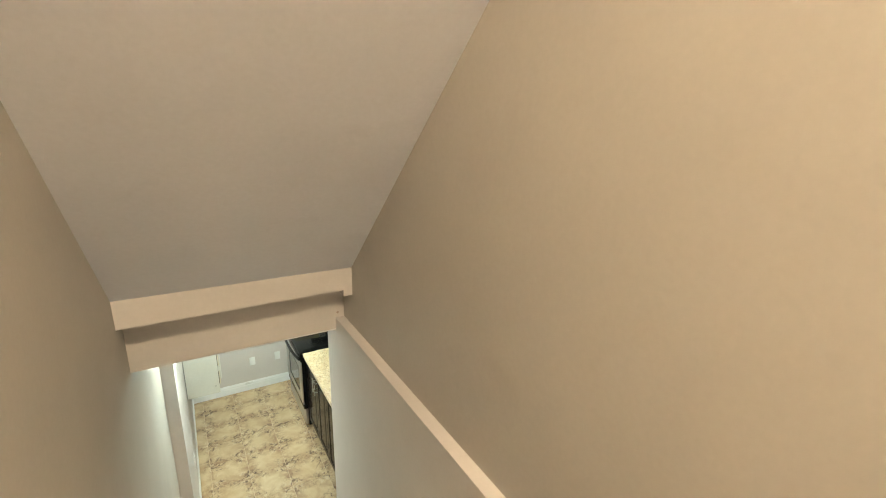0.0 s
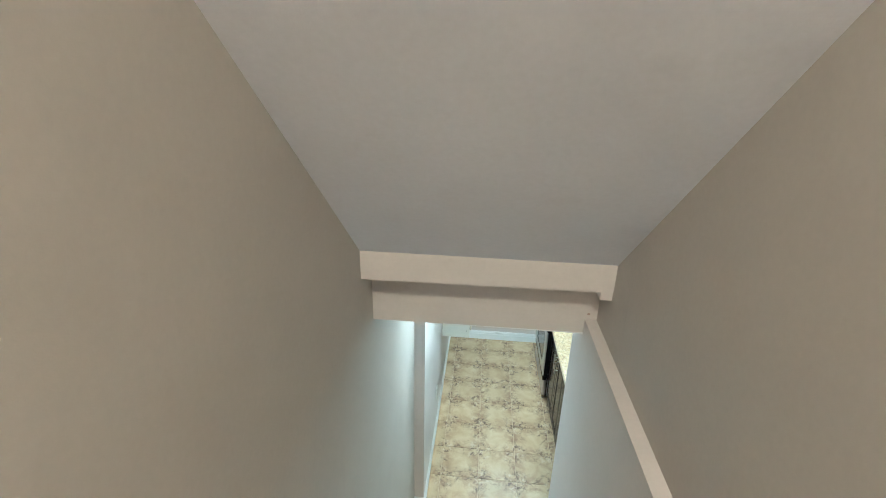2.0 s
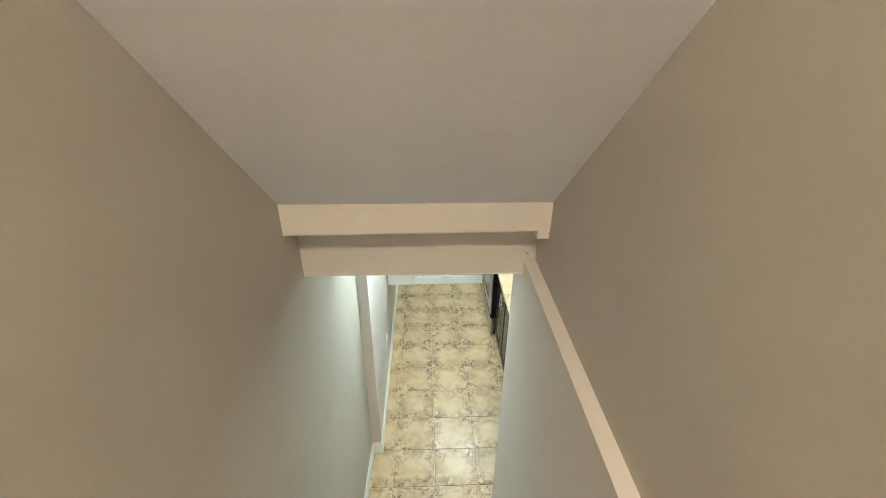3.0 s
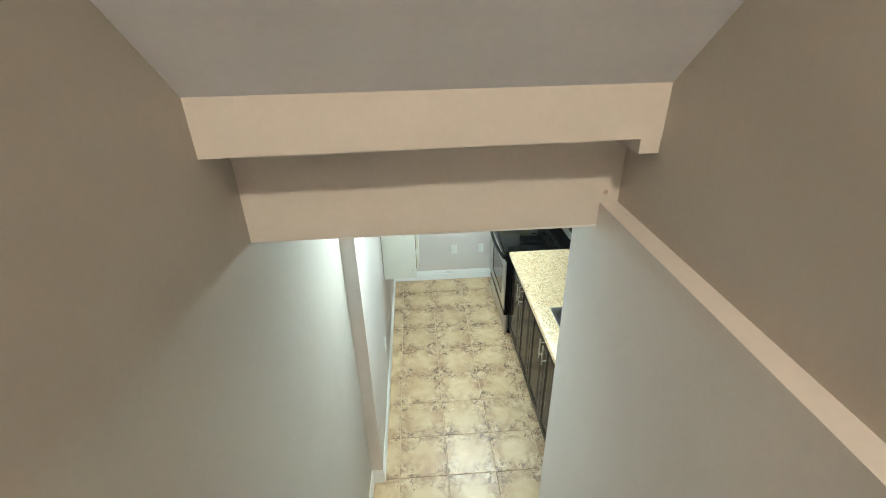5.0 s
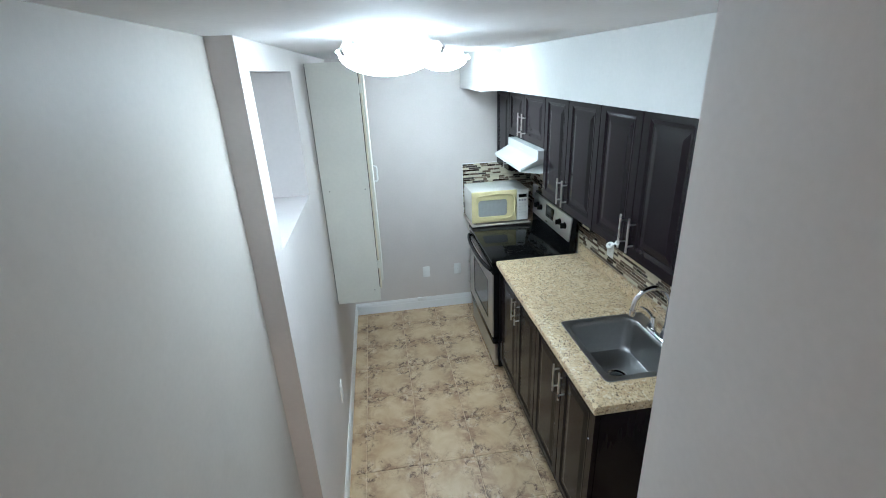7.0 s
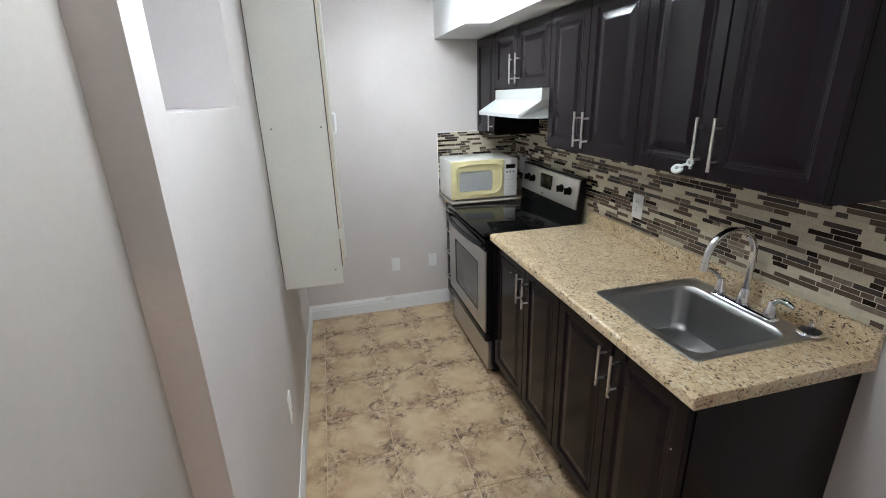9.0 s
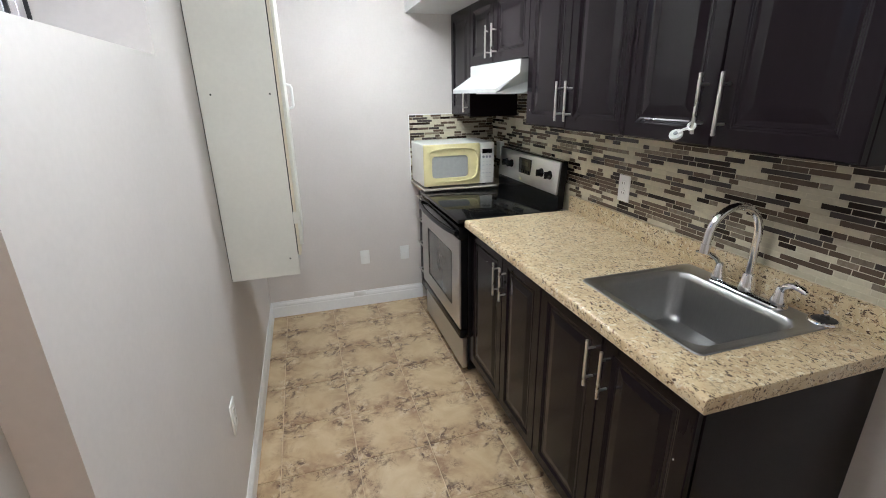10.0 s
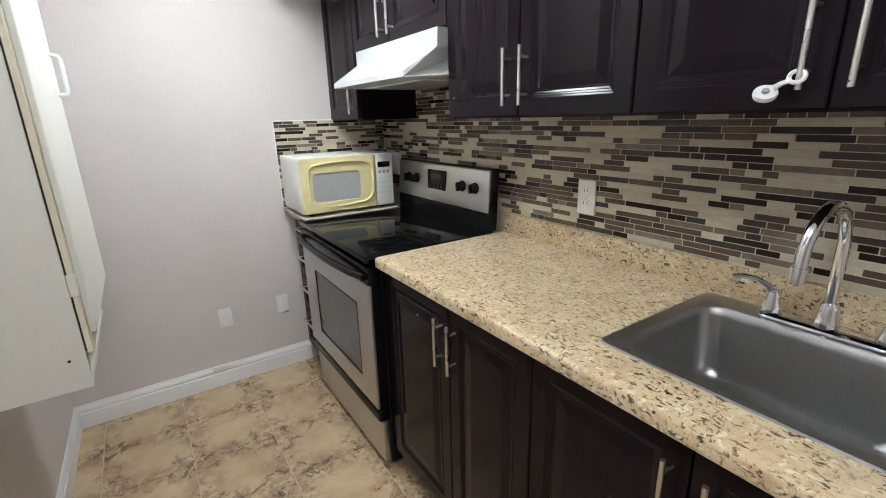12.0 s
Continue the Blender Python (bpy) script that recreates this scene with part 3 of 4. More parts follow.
# sink
sink = thing("sink", "square stainless steel drop-in sink in the speckled worktop", "sink", ((SX0 + SX1) / 2, (SY0 + SY1) / 2, CT))
B0, B1, B2, B3 = SX0 + 0.032, 1.512, SY0 + 0.036, SY1 - 0.036
bowl = [rounded(SX0, SX1, SY0, SY1, CT + 0.001, 0.022), rounded(SX0 + 0.002, SX1 - 0.002, SY0 + 0.002, SY1 - 0.002, CT + 0.0045, 0.022),
        rounded(SX0 + 0.008, SX1 - 0.008, SY0 + 0.008, SY1 - 0.008, CT + 0.005, 0.02), rounded(SX0 + 0.014, SX1 - 0.014, SY0 + 0.014, SY1 - 0.014, CT + 0.0025, 0.02),
        rounded(B0 - 0.006, B1 + 0.006, B2 - 0.006, B3 + 0.006, CT + 0.0025, 0.05), rounded(B0, B1, B2, B3, CT - 0.003, 0.048),
        rounded(B0 + 0.004, B1 - 0.004, B2 + 0.004, B3 - 0.004, CT - 0.02, 0.046), rounded(B0 + 0.016, B1 - 0.016, B2 + 0.016, B3 - 0.016, CT - 0.150, 0.045),
        rounded(B0 + 0.024, B1 - 0.024, B2 + 0.024, B3 - 0.024, CT - 0.170, 0.045), rounded(B0 + 0.042, B1 - 0.042, B2 + 0.042, B3 - 0.042, CT - 0.180, 0.04),
        rounded(B0 + 0.12, B1 - 0.12, B2 + 0.14, B3 - 0.14, CT - 0.184, 0.03)]
part("basin", shift(loft(bowl, cap_last=True), sink), SINK_STEEL, sink, smooth=True)
dc = ((B0 + B1) / 2 - 0.005, (B2 + B3) / 2, CT - 0.1838)
part("drain_ring", shift(turned([(0.052, 0), (0.053, 0.003), (0.040, 0.0035), (0.036, 0.001)], dc, n=28, caps=(True, True)), sink), CHROME, sink, "bright drain ring", smooth=True)
part("drain_basket", shift(turned([(0.034, 0.0015), (0.030, 0.004), (0.010, 0.005), (0.008, 0.012), (0.004, 0.013)], dc, n=24), sink), MATTE_BLACK, sink, "dark drain basket", smooth=True)

# faucet
FX, FY = 1.548, 2.682
fa = thing("faucet", "polished chrome two-handle kitchen faucet with a high arched spout", "faucet", (FX, FY, CT + 0.003))
deck = [rounded(FX - a, FX + a, FY - a - 0.097, FY + a + 0.097, CT + z, a - 0.001) for a, z in ((0.030, 0.003), (0.031, 0.008), (0.029, 0.012), (0.022, 0.017), (0.018, 0.019))]
part("deck_plate", shift(loft(deck, True, True), fa), CHROME, fa, smooth=True)
part("spout_base", shift(turned([(0.024, 0), (0.023, 0.012), (0.019, 0.03), (0.017, 0.05), (0.014, 0.055)], (FX, FY, CT + 0.016)), fa), CHROME, fa, smooth=True)
pts = [(FX, FY, CT + 0.06), (FX, FY, CT + 0.20)]
R = 0.088
for i in range(1, 13):
    a = radians(180 * i / 12 * 0.93)
    pts.append((FX - R + R * math.cos(a), FY + 0.012 * i / 12, CT + 0.20 + R * 1.0 * math.sin(a)))
lx, ly, lz = pts[-1]
pts += [(lx - 0.003, ly, lz - 0.022), (lx - 0.005, ly, lz - 0.040)]
part("spout", shift(tube(pts, 0.0115, 16), fa), CHROME, fa, smooth=True)
part("aerator", shift(tube([(lx - 0.0048, ly, lz - 0.036), (lx - 0.007, ly, lz - 0.064)], [0.0145, 0.014], 18), fa), CHROME, fa, smooth=True)
for s in (-1, 1):
    hy = FY + s * 0.102
    h = part("lever", shift(turned([(0.022, 0), (0.021, 0.012), (0.015, 0.03), (0.013, 0.045), (0.009, 0.052)], (FX, hy, CT + 0.017)), fa), CHROME, fa, smooth=True)
    o = fa.location
    lp = [(FX, hy, CT + 0.055), (FX - 0.004, hy + s * 0.012, CT + 0.076), (FX - 0.010, hy + s * 0.035, CT + 0.088), (FX - 0.016, hy + s * 0.062, CT + 0.089),
          (FX - 0.020, hy + s * 0.082, CT + 0.084)]
    part("lever_arm", shift(tube(lp, [0.012, 0.011, 0.009, 0.009, 0.006], 12, flat=0.7), fa), CHROME, h, smooth=True)

st = thing("sink_strainer", "loose round metal sink strainer on the sink deck corner", "strainer", (1.578, 2.472, CT + 0.005))
part("rim", turned([(0.036, 0), (0.038, 0.004), (0.036, 0.008), (0.030, 0.009), (0.028, 0.004)], (0, 0, 0), n=28), CHROME, st, smooth=True)
part("basket", turned([(0.029, 0.0045), (0.026, 0.010), (0.012, 0.013), (0.009, 0.02)], (0, 0, 0), n=24), MATTE_BLACK, st, "black rubber basket", smooth=True)
part("knob", turned([(0.004, 0.02), (0.004, 0.027), (0.008, 0.030), (0.007, 0.036), (0.002, 0.038)], (0, 0, 0), n=16), CHROME, st, smooth=True)

# ---- stove ----
TY0, TY1, TX = 3.800, 4.580, 1.018
stove = thing("stove", "freestanding electric range, brushed steel front and black glass top", "stove", (1.32, 4.17, 0))
part("body", shift(boxes((TX + 0.025, XR - 0.012, TY0, TY1, 0.02, 0.892), bevel=0.003, segments=1), stove), BLACK, stove, "black enamelled sides")
for x in (TX + 0.08, XR - 0.08):
    for y in (TY0 + 0.05, TY1 - 0.05):
        part("foot", shift(turned([(0.018, 0), (0.015, 0.022)], (x, y, 0), n=12), stove), MATTE_BLACK, stove)
part("cooktop", shift(boxes((TX - 0.030, 1.565, TY0 - 0.004, TY1 + 0.004, 0.890, 0.914), bevel=0.006), stove), BLACK_GLASS, stove, "glossy black glass cooktop", smooth=True)
for bx, by, br in ((1.19, 4.00, 0.092), (1.19, 4.36, 0.078), (1.43, 4.00, 0.078), (1.43, 4.36, 0.092)):
    for rr in (br, br * 0.62):
        part("burner_mark", shift(loft([circle((bx, by, 0.9144), rr, n=36), circle((bx, by, 0.9144), rr - 0.0015, n=36)]), stove), DIM, stove, "thin grey ring printed on the glass")


def ring_frame(y0, y1, z0, z1, wy0, wy1, wz0, wz1, x, t):
    def q(a, b, c, d, xx):
        return [(xx, a, c), (xx, b, c), (xx, b, d), (xx, a, d)]
    return loft([q(wy0, wy1, wz0, wz1, x + t), q(wy0, wy1, wz0, wz1, x + 0.002), q(wy0 - 0.003, wy1 + 0.003, wz0 - 0.003, wz1 + 0.003, x), q(y0 + 0.004, y1 - 0.004, z0 + 0.004, z1 - 0.004, x),
                 q(y0, y1, z0, z1, x + 0.004), q(y0, y1, z0, z1, x + t)], closed=True)


DX = TX - 0.024
od = part("oven_door", shift(ring_frame(TY0 + 0.004, TY1 - 0.006, 0.290, 0.800, 3.932, 4.415, 0.385, 0.700, DX, 0.010), stove), STEEL, stove, "brushed steel oven door")
part("window", shift(boxes((DX + 0.003, DX + 0.007, 3.933, 4.414, 0.386, 0.699)), stove), WINDOW_GLASS_DARK, od, "smoky oven window")
part("door_core", shift(boxes((DX + 0.0105, TX + 0.022, TY0 + 0.004, TY1 - 0.006, 0.285, 0.801), bevel=0.002, segments=1), stove), BLACK, od, "black enamelled door sides")
wf = ring_frame(3.928, 4.419, 0.381, 0.704, 3.937, 4.410, 0.390, 0.695, DX - 0.0012, 0.003)
part("window_frame", shift(wf, stove), BLACK, od, "thin dark bead round the window")
part("door_cap", shift(boxes((DX, TX + 0.024, TY0 + 0.004, TY1 - 0.006, 0.802, 0.872), bevel=0.004), stove), BLACK, od, "black top band", smooth=True)
hp = []
for i in range(11):
    u = i / 10
    hp.append((DX - 0.008 - 0.034 * math.sin(math.pi * u) ** 0.6, TY0 + 0.02 + (TY1 - TY0 - 0.04) * u, 0.836))
part("door_handle", shift(tube(hp, 0.014, 12), stove), BLACK, od, "bowed black handle", smooth=True)
part("drawer", shift(boxes((TX - 0.006, TX + 0.024, TY0 + 0.006, TY1 - 0.012, 0.035, 0.222), bevel=0.004), stove), STEEL, stove, "brushed steel storage drawer", smooth=True)
part("drawer_lip", shift(boxes((TX - 0.020, TX + 0.022, TY0 + 0.004, TY1 - 0.006, 0.226, 0.278), bevel=0.010, segments=3), stove), BLACK, stove, "rounded black drawer pull", smooth=True)
bp = loft([[(1.552, TY0 + 0.004, 0.914), (1.585, TY0 + 0.004, 0.914), (1.60, TY0 + 0.004, 1.17), (1.572, TY0 + 0.004, 1.172), (1.552, TY0 + 0.004, 0.975)],
           [(1.552, TY1 - 0.004, 0.914), (1.585, TY1 - 0.004, 0.914), (1.60, TY1 - 0.004, 1.17), (1.572, TY1 - 0.004, 1.172), (1.552, TY1 - 0.004, 0.975)]], True, True)
part("back_guard", shift(bp, stove), BLACK, stove, "black back guard")


def gx(z):
    return 1.552 + (z - 0.975) * 0.1


fp = loft([[(gx(0.992) - 0.012, y, 0.992), (gx(0.992), y, 0.989), (gx(1.162), y, 1.165), (gx(1.162) - 0.012, y, 1.162)] for y in (TY0 + 0.014, TY1 - 0.016)], True, True)
bmesh.ops.bevel(fp, geom=fp.edges[:], offset=0.003, segments=2, profile=0.5, affect="EDGES")
cp = part("control_panel", shift(fp, stove), STEEL_H, stove, "brushed steel control panel", smooth=True)
for y in (3.900, 3.992, 4.378, 4.452):
    z = 1.085
    kx = gx(z) - 0.012
    k = part("knob", shift(turned([(0.025, 0), (0.024, -0.005), (0.021, -0.007), (0.019, -0.024), (0.016, -0.027)], (kx, y, z), "x", 24), stove), BLACK, cp, "black control knob", smooth=True)
    part("grip", shift(boxes((kx - 0.035, kx - 0.024, y - 0.005, y + 0.005, z - 0.019, z + 0.019), bevel=0.002, segments=1), stove), BLACK, k)
part("display", shift(boxes((gx(1.09) - 0.0165, gx(1.09) - 0.008, 4.118, 4.272, 1.045, 1.138), bevel=0.002, segments=1), stove), BLACK_GLASS, cp, "dark clock display")
part("display_window", shift(boxes((gx(1.10) - 0.018, gx(1.10) - 0.015, 4.146, 4.243, 1.095, 1.122)), stove), DIM, cp, "grey readout")
for i in range(4):
    part("button", shift(boxes((gx(1.065) - 0.0185, gx(1.065) - 0.014, 4.138 + i * 0.032, 4.156 + i * 0.032, 1.056, 1.068)), stove), DIM, cp)
part("maker_badge", shift(loft([[(gx(1.01) - 0.0145, 4.235 + 0.022 * math.cos(a), 1.012 + 0.008 * math.sin(a)) for a in [math.pi * 2 * i / 20 for i in range(20)]],
                          [(gx(1.01) - 0.011, 4.235 + 0.022 * math.cos(a), 1.012 + 0.008 * math.sin(a)) for a in [math.pi * 2 * i / 20 for i in range(20)]]], True, True), stove), CHROME, cp, "small oval badge")

# ---- narrow drawer unit with the microwave ----
du = thing("drawer_unit", "narrow espresso unit with four drawers between stove and end wall", "cabinet", (1.3, 4.72, 0))
part("body", shift(boxes((1.075, XR - 0.002, 4.592, 4.884, 0.10, 0.884)), du), ESPRESSO, du)
part("toe_kick", shift(boxes((1.12, XR - 0.002, 4.592, 4.884, 0.0, 0.10)), du), ESPRESSO, du)
for i, (a, b) in enumerate(((0.715, 0.872), (0.54, 0.711), (0.335, 0.536), (0.11, 0.331))):
    dr = part("drawer", shift(panel_door(4.594, 4.882, a, b, 1.054), du), ESPRESSO, du, "dark drawer front")
    hz = b - 0.045
    h = part("handle", shift(tube([(1.024, 4.665, hz), (1.024, 4.81, hz)], 0.0055, 12), du), NICKEL, dr, "brushed nickel bar handle", smooth=True)
    for y in (4.69, 4.785):
        part("post", shift(tube([(1.024, y, hz), (1.056, y, hz)], 0.004, 8), du), NICKEL, h, smooth=True)
cb = thing("small_worktop", "short speckled laminate top on the drawer unit beside the stove", "worktop", (1.3, 4.72, 0.884))
part("top", shift(boxes((1.022, XR - 0.002, 4.587, 4.884, 0.8845, 0.916), bevel=0.004), cb), GRANITE, cb, smooth=True)
bd = solo("board", boxes((1.000, 1.508, 4.50, 4.87, 0.9165, 0.926), bevel=0.003), BOARD, "thin pale board under the microwave on the short worktop", "board")

MX0, MX1, MY0, MY1, MZ0, MZ1 = 1.008, 1.492, 4.53, 4.862, 0.938, 1.208
mw = thing("microwave", "white microwave with an age-yellowed door on the pale board", "microwave", (1.25, 4.7, 0.926))
part("casing", shift(boxes((MX0, MX1, MY0 + 0.012, MY1, MZ0, MZ1), bevel=0.008, segments=3), mw), MW_WHITE, mw, smooth=True)
for x in (MX0 + 0.05, MX1 - 0.05):
    for y in (MY0 + 0.05, MY1 - 0.05):
        part("foot", shift(turned([(0.014, 0), (0.012, 0.0125)], (x, y, 0.926), n=12), mw), MATTE_BLACK, mw)


def xz_rounded(x0, x1, z0, z1, y, r, n=6):
    return [(p[0], y, p[1]) for p in rounded(x0, x1, z0, z1, 0, r, n)]


dx1 = MX0 + 0.384
wx0, wx1, wz0, wz1 = MX0 + 0.058, dx1 - 0.086, MZ0 + 0.056, MZ1 - 0.078
dd = loft([xz_rounded(wx0, wx1, wz0, wz1, MY0 + 0.008, 0.022), xz_rounded(wx0 - 0.003, wx1 + 0.003, wz0 - 0.003, wz1 + 0.003, MY0 - 0.002, 0.024),
           xz_rounded(MX0 + 0.014, dx1 - 0.016, MZ0 + 0.016, MZ1 - 0.014, MY0 - 0.007, 0.050), xz_rounded(MX0 + 0.002, dx1 - 0.002, MZ0 + 0.004, MZ1 - 0.003, MY0 - 0.002, 0.012),
           xz_rounded(MX0 + 0.001, dx1, MZ0 + 0.003, MZ1 - 0.002, MY0 + 0.011, 0.006), xz_rounded(wx0, wx1, wz0, wz1, MY0 + 0.011, 0.022)], closed=True)
md = part("door", shift(dd, mw), MW_YELLOW, mw, "yellowed plastic door frame", smooth=True)
part("window", shift(boxes((wx0 - 0.002, wx1 + 0.002, MY0 + 0.003, MY0 + 0.007, wz0 - 0.002, wz1 + 0.002)), mw), MW_WINDOW, md, "grey mesh window")
yh = MY0 - 0.009
arc = [(MX0 + 0.040, yh + 0.003, MZ0 + 0.060), (MX0 + 0.036, yh + 0.003, MZ0 + 0.15), (MX0 + 0.040, yh + 0.003, MZ1 - 0.055), (MX0 + 0.060, yh + 0.002, MZ1 - 0.038), (MX0 + 0.13, yh, MZ1 - 0.029),
       (MX0 + 0.22, yh, MZ1 - 0.026), (MX0 + 0.31, yh, MZ1 - 0.030), (MX0 + 0.345, yh, MZ1 - 0.042), (MX0 + 0.362, yh, MZ1 - 0.068), (MX0 + 0.368, yh, MZ1 - 0.115),
       (MX0 + 0.364, yh, MZ0 + 0.085), (MX0 + 0.350, yh, MZ0 + 0.055), (MX0 + 0.318, yh, MZ0 + 0.036), (MX0 + 0.20, yh + 0.002, MZ0 + 0.028), (MX0 + 0.08, yh + 0.003, MZ0 + 0.032)]
part("handle", shift(tube(arc, [0.003] * 3 + [0.004, 0.005, 0.006, 0.006, 0.007, 0.008, 0.008, 0.008, 0.007, 0.006, 0.004, 0.003], 10), mw), MW_YELLOW, md, "raised yellow handle rib", smooth=True)
pn = part("control_panel", shift(boxes((dx1 + 0.003, MX1 - 0.001, MY0 - 0.003, MY0 + 0.011, MZ0 + 0.003, MZ1 - 0.002), bevel=0.004), mw), MW_WHITE, mw, "white control panel", smooth=True)
part("display", shift(boxes((dx1 + 0.014, MX1 - 0.016, MY0 - 0.0045, MY0, MZ1 - 0.072, MZ1 - 0.042), bevel=0.002, segments=1), mw), BLACK_GLASS, pn, "black clock display")
for k in range(3):
    part("button", shift(turned([(0.0085, 0), (0.0075, -0.003)], (dx1 + 0.024 + k * 0.023, MY0 - 0.003, MZ1 - 0.094), "y", 14), mw), GREY, pn, "small grey button")
for r_ in range(5):
    for k in range(3):
        x = dx1 + 0.017 + k * 0.023
        z = MZ1 - 0.125 - r_ * 0.026
        part("key", shift(boxes((x, x + 0.015, MY0 - 0.0036, MY0 - 0.0025, z, z + (0.006 if r_ % 2 else 0.003))), mw), PALE, pn, "faint grey key marking")

# ---- range hood ----
hd = thing("range_hood", "white enamelled range hood under the short wall cabinet", "range hood", (1.4, 4.11, 1.52))
HY0, HY1 = 3.733, 4.486


hr0 = [(1.188, HY0 + 0.095, 1.512), (1.188, HY0 + 0.095, 1.532), (1.262, HY0 + 0.012, 1.592), (1.270, HY0 + 0.006, 1.602), (1.270, HY0, 1.658), (XR - 0.02, HY0, 1.658), (XR - 0.02, HY0, 1.512), (1.285, HY0, 1.512)]
hr1 = [(1.188, HY1 - 0.02, 1.512), (1.188, HY1 - 0.02, 1.532), (1.262, HY1 - 0.10, 1.592), (1.270, HY1 - 0.10, 1.602), (1.270, HY1 - 0.10, 1.658), (XR - 0.02, HY1 - 0.10, 1.658), (XR - 0.02, HY1, 1.512), (1.285, HY1, 1.512)]
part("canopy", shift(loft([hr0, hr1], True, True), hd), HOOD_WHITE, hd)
part("filter", shift(boxes((1.30, 1.58, HY0 + 0.12, HY1 - 0.12, 1.506, 1.511), bevel=0.001, segments=1), hd), STEEL_H, hd, "grey metal filter")
part("switch_strip", shift(boxes((1.268, 1.271, 4.00, 4.12, 1.618, 1.621)), hd), PALE, hd, "pale worn marking")

# ---- outlets and plates ----


def plate(name, label, pos, normal, w=0.072, h=0.116, kind="outlet"):
    t = thing(name, label, "outlet", pos)
    bm = boxes((-w / 2, w / 2, -0.006, 0, -h / 2, h / 2), bevel=0.0025)
    rot = {"-y": 0, "-x": -90, "+x": 90}[normal]
    t.rotation_euler = (0, 0, radians(rot))
    part("cover", bm, PLASTIC, t, smooth=True)
    if kind == "outlet":
        for dz in (-0.021, 0.021):
            s = part("socket", loft([xz_rounded(-0.016, 0.016, dz - 0.014, dz + 0.014, -0.006, 0.008), xz_rounded(-0.015, 0.015, dz - 0.013, dz + 0.013, -0.0085, 0.008)], True, True), PLASTIC, t, smooth=True)
            for dx in (-0.0065, 0.0065):
                part("slot", boxes((dx - 0.0012, dx + 0.0012, -0.0089, -0.0084, dz - 0.002, dz + 0.007)), MATTE_BLACK, s, "dark slot")
    part("screw", turned([(0.0028, 0), (0.0022, -0.0012)], (0, -0.006, 0), "y", 10), NICKEL, t)
    return t


plate("wall_plate", "white blank wall plate low on the end wall", (0.632, YF, 0.383), "-y", 0.066, 0.106, kind="blank")
plate("wall_outlet", "white wall outlet low on the end wall beside the drawers", (0.930, YF, 0.386), "-y", 0.066, 0.106, kind="blank")
plate("wall_outlet", "white wall outlet low on the side wall", (XL, 3.215, 0.448), "+x", kind="outlet")
plate("backsplash_outlet", "white double outlet on the mosaic backsplash above the worktop", (XR - 0.0075, 3.385, 1.105), "-x")
so = thing("cable_socket", "pale grey socket on the backsplash behind the microwave", "outlet", (XR - 0.0075, 4.70, 1.13))
part("cover", boxes((-0.03, 0, -0.035, 0.035, -0.06, 0.06), bevel=0.004), PLASTIC, so, smooth=True)

# ring-shaped plug hanging on a handle
cx, cy, cz = 1.274, 2.720, 1.420
sp = thing("hanging_plug", "white rubber sink plug hanging by its loop from a cabinet handle", "sink plug", (cx, cy, cz))
lp = [(0.002 * math.sin(2 * math.pi * i / 20), 0.011 * math.cos(2 * math.pi * i / 20), 0.004 + 0.009 * math.sin(2 * math.pi * i / 20)) for i in range(21)]
part("loop", tube(lp, 0.0035, 8), PLASTIC, sp, smooth=True)
part("strap", tube([(-0.004, 0.008, -0.002), (-0.008, 0.016, -0.005), (-0.011, 0.026, -0.012)], [0.0045, 0.0045, 0.006], 10, flat=0.7), PLASTIC, sp, smooth=True)
disc = part("disc", turned([(0.017, -0.004), (0.018, 0), (0.017, 0.004), (0.013, 0.005), (0.011, 0.009)], (0, 0, 0), "x", 28), PLASTIC, sp, smooth=True)
disc.location, disc.rotation_euler = (-0.012, 0.036, -0.020), (0, radians(48), radians(25))
part("disc_centre", turned([(0.006, -0.005), (0.005, -0.008)], (0, 0, 0), "x", 18), GREY, disc, "grey centre", smooth=True)

# small hole and patch on the header
solo("anchor_hole", turned([(0.006, 0.0), (0.005, -0.0015)], (0.712, YH, 2.355), "y", 14), plain("wall_patch", (0.45, 0.36, 0.32), 0.8), "small filled screw hole in the header paint", "patch", True)

# paint specks on the doors
for x, y, z in ((1.0448, 2.388, 0.685), (1.0448, 3.551, 0.773), (1.3048, 3.698, 1.436)):
    solo("paint_speck", turned([(0.0022, 0.0), (0.0014, -0.0012)], (x, y, z), "x", 8), PLASTIC, "tiny white paint speck on a dark cabinet door", "speck", True, "specks on the cabinet doors")

# ---- floor tiles ----
floor = [o for o in scene.collection.objects if o.name == "floor"][0]
PX, PY, GAP = 0.3235, 0.3215, 0.004
xs = [0.042 + PX * k for k in range(-1, 6)]
ys = [4.625 + PY * k for k in range(-10, 2)]
tile_cache = {}


def tile_mesh(w, h):
    key = (round(w, 3), round(h, 3))
    if key not in tile_cache:
        w, h = key
        rings = [[(s * (w / 2 - k), t * (h / 2 - k), z) for s, t in ((-1, -1), (1, -1), (1, 1), (-1, 1))] for k, z in ((0, -0.008), (0, -0.0025), (0.0008, -0.0010), (0.003, 0.0))]
        tile_cache[key] = finish(loft(rings, False, True), "tile", TILE)
    return tile_cache[key]


for i in range(len(xs) - 1):
    for j in range(len(ys) - 1):
        x0, x1 = max(xs[i] + GAP / 2, XS + 0.001), min(xs[i + 1] - GAP / 2, XR - 0.001)
        y0, y1 = ys[j] + GAP / 2, min(ys[j + 1] - GAP / 2, YF - 0.001)
        if x1 - x0 < 0.02 or y1 - y0 < 0.02 or x0 > 1.3:
            continue
        ob = new("tile", tile_mesh(x1 - x0, y1 - y0))
        ob.parent = floor
        ob.location = ((x0 + x1) / 2, (y0 + y1) / 2, 0)

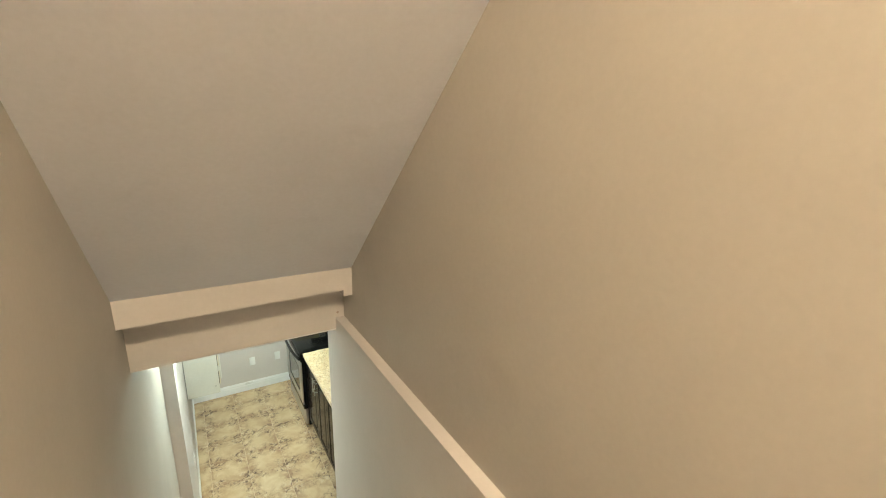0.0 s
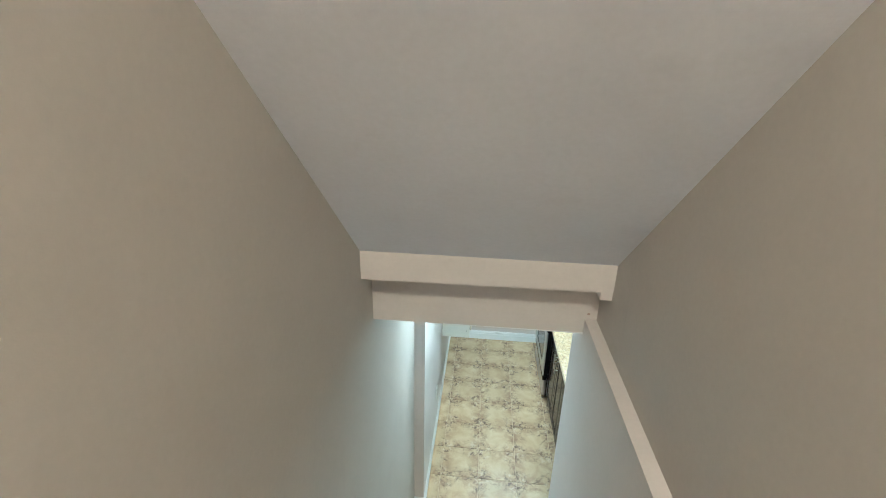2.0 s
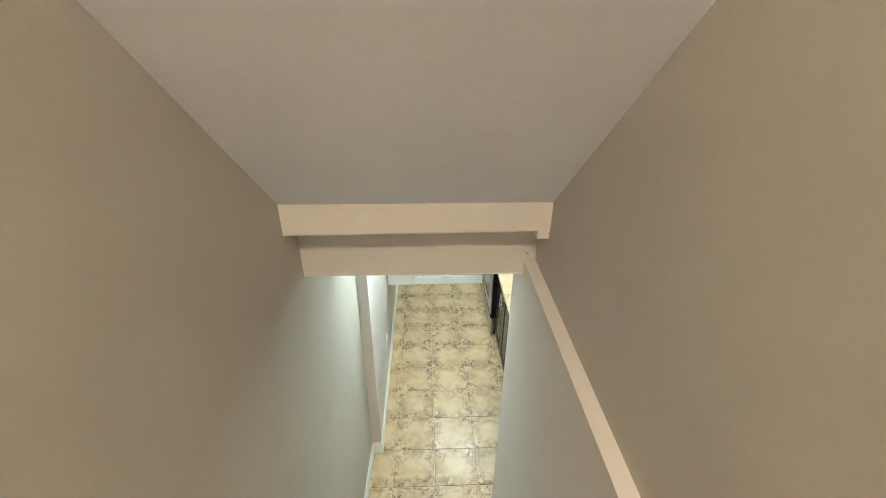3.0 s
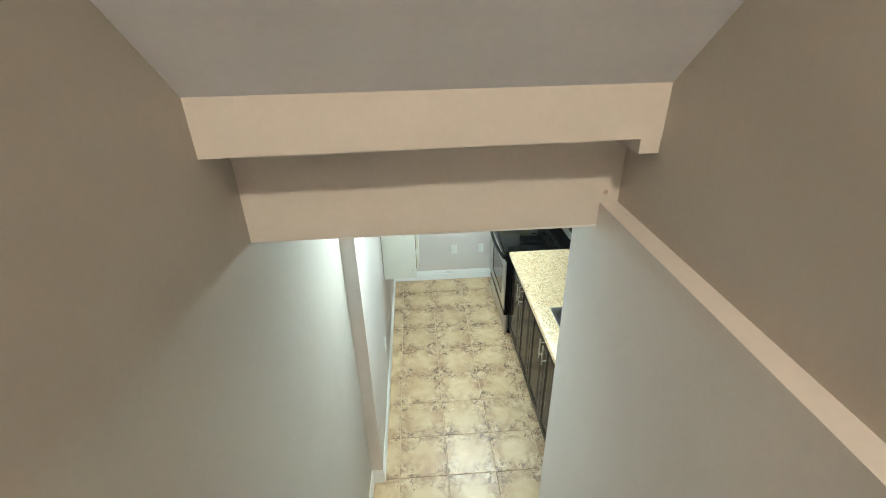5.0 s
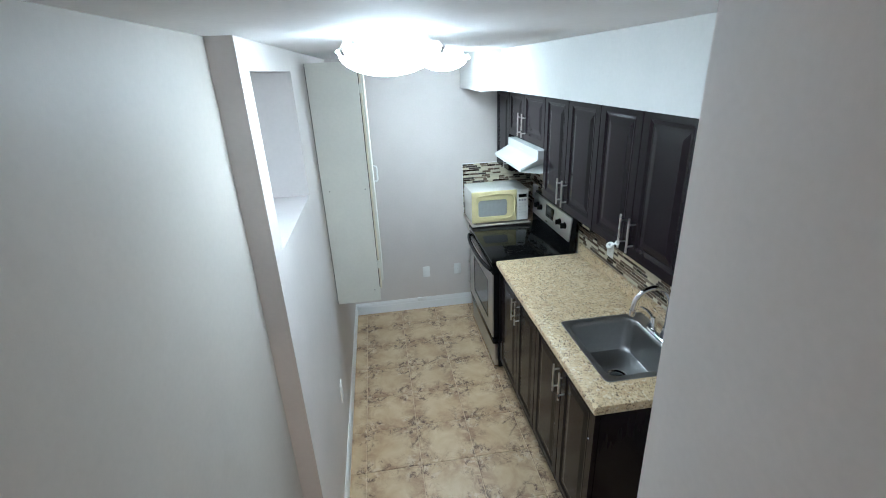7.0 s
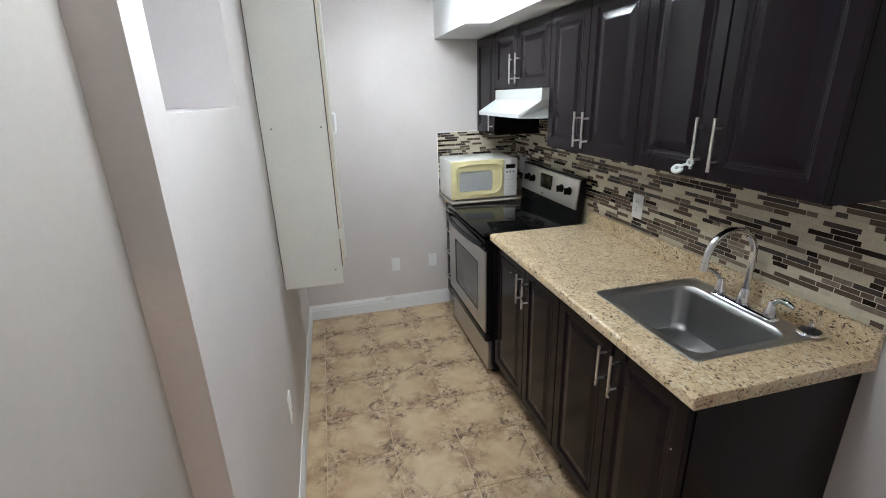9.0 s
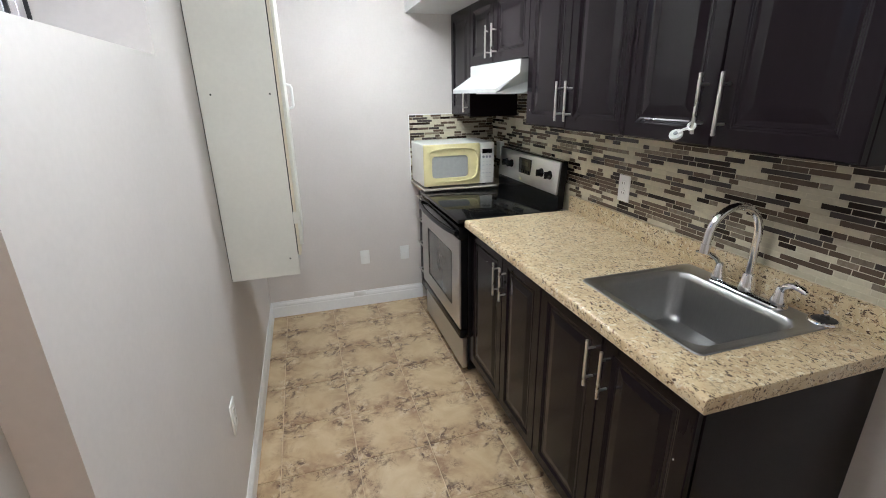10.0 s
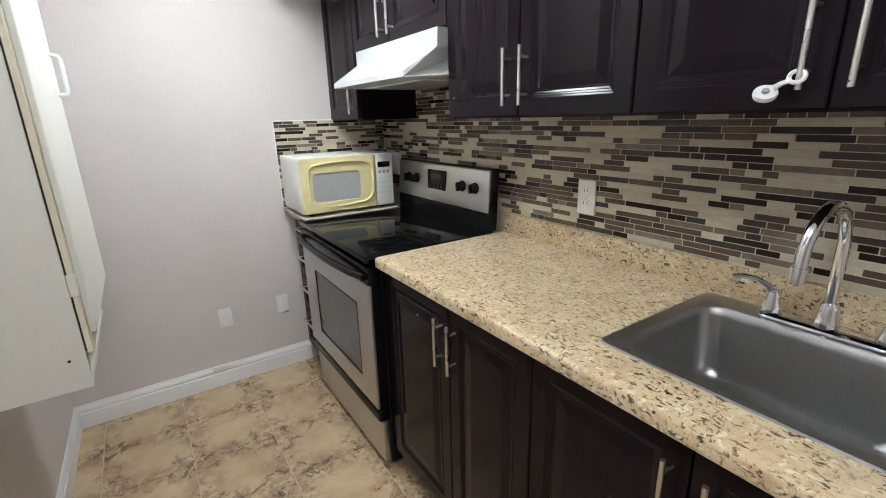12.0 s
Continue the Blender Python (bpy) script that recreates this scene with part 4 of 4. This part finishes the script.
# ---- mosaic backsplash ----
rng = random.Random(7)
bs = thing("backsplash", "cream, taupe and dark brown strip mosaic above the speckled worktop", "backsplash", (XR, 3.4, 0.9))
part("grout_bed", shift(boxes((XR - 0.0064, XR - 0.0005, 2.328, YF - 0.001, 0.99, 1.373), (XR - 0.0064, XR - 0.0005, 3.80, YF - 0.001, 0.90, 0.99),
                        (XR - 0.0064, XR - 0.0005, 3.729, 4.489, 1.373, 1.56)), bs), BS_GROUT, bs, "grey grout")
bs2 = thing("end_backsplash", "strip mosaic backsplash on the end wall behind the microwave", "backsplash", (1.3, YF, 0.9))
part("grout_bed", shift(boxes((1.003, XR - 0.004, YF - 0.0064, YF - 0.0005, 0.90, 1.372)), bs2), BS_GROUT, bs2, "grey grout")
part("edge_trim", shift(boxes((0.999, 1.003, YF - 0.008, YF - 0.0005, 0.93, 1.379), (0.999, 1.315, YF - 0.008, YF - 0.0005, 1.375, 1.380)), bs2), TRIM, bs2, "thin white edging")
LENGTHS = (0.034, 0.052, 0.074, 0.105, 0.148)
ROW = 0.0172
strip_cache = {}


def strip_mesh(length, m, axis):
    key = (length, m, axis)
    if key not in strip_cache:
        h, t = ROW - 0.0017, 0.0042
        rings = []
        for k, d in ((0, 0.0), (0, t - 0.001), (0.0009, t)):
            a, b = length / 2 - k, h / 2 - k
            if axis == "x":
                rings.append([(-d, -a, -b), (-d, a, -b), (-d, a, b), (-d, -a, b)])
            else:
                rings.append([(-a, -d, -b), (a, -d, -b), (a, -d, b), (-a, -d, b)])
        strip_cache[key] = finish(loft(rings, False, True), "mosaic_piece", MOSAICS[m])
    return strip_cache[key]


def far_strips(bms, m, c, length, axis):
    h, t = ROW - 0.0017, 0.0042
    a, b = length / 2, h / 2
    if axis == "x":
        box_into(bms[m], c[0] - t, c[0], c[1] - a, c[1] + a, c[2] - b, c[2] + b)
    else:
        box_into(bms[m], c[0] - a, c[0] + a, c[1] - t, c[1], c[2] - b, c[2] + b)


def lay(parent, axis, lo, hi, z0, rows, limit, fixed):
    bms = [bmesh.new() for _ in MOSAICS]
    singles = 0
    o = parent.location
    for r_ in range(rows):
        z = z0 + ROW * (r_ + 0.5)
        u = lo - rng.random() * 0.06
        while u < hi:
            length = rng.choice(LENGTHS)
            a, b = max(u, lo), min(u + length, hi)
            u += length + 0.0022
            if b - a < 0.008:
                continue
            whole = b - a > length - 1e-6
            m = rng.choices(range(5), weights=(33, 30, 15, 12, 10))[0]
            c = (fixed, (a + b) / 2, z) if axis == "x" else ((a + b) / 2, fixed, z)
            if whole and b < limit and singles < 298:
                ob = new("mosaic_piece", strip_mesh(length, m, axis))
                ob.parent = parent
                ob.location = (c[0] - o.x, c[1] - o.y, c[2] - o.z)
                singles += 1
            else:
                far_strips(bms, m, (c[0] - o.x, c[1] - o.y, c[2] - o.z), b - a, axis)
    for m, bm in enumerate(bms):
        part("mosaic_field", bm, MOSAICS[m], parent, kind="stuff")


lay(bs, "x", 2.329, YF - 0.006, 0.993, 23, 3.42, XR - 0.003)
lay(bs, "x", 3.735, 4.49, 0.993 + ROW * 23, 9, 0, XR - 0.003)
lay(bs2, "y", 1.004, XR - 0.006, 0.93, 26, 2.0, YF - 0.003)
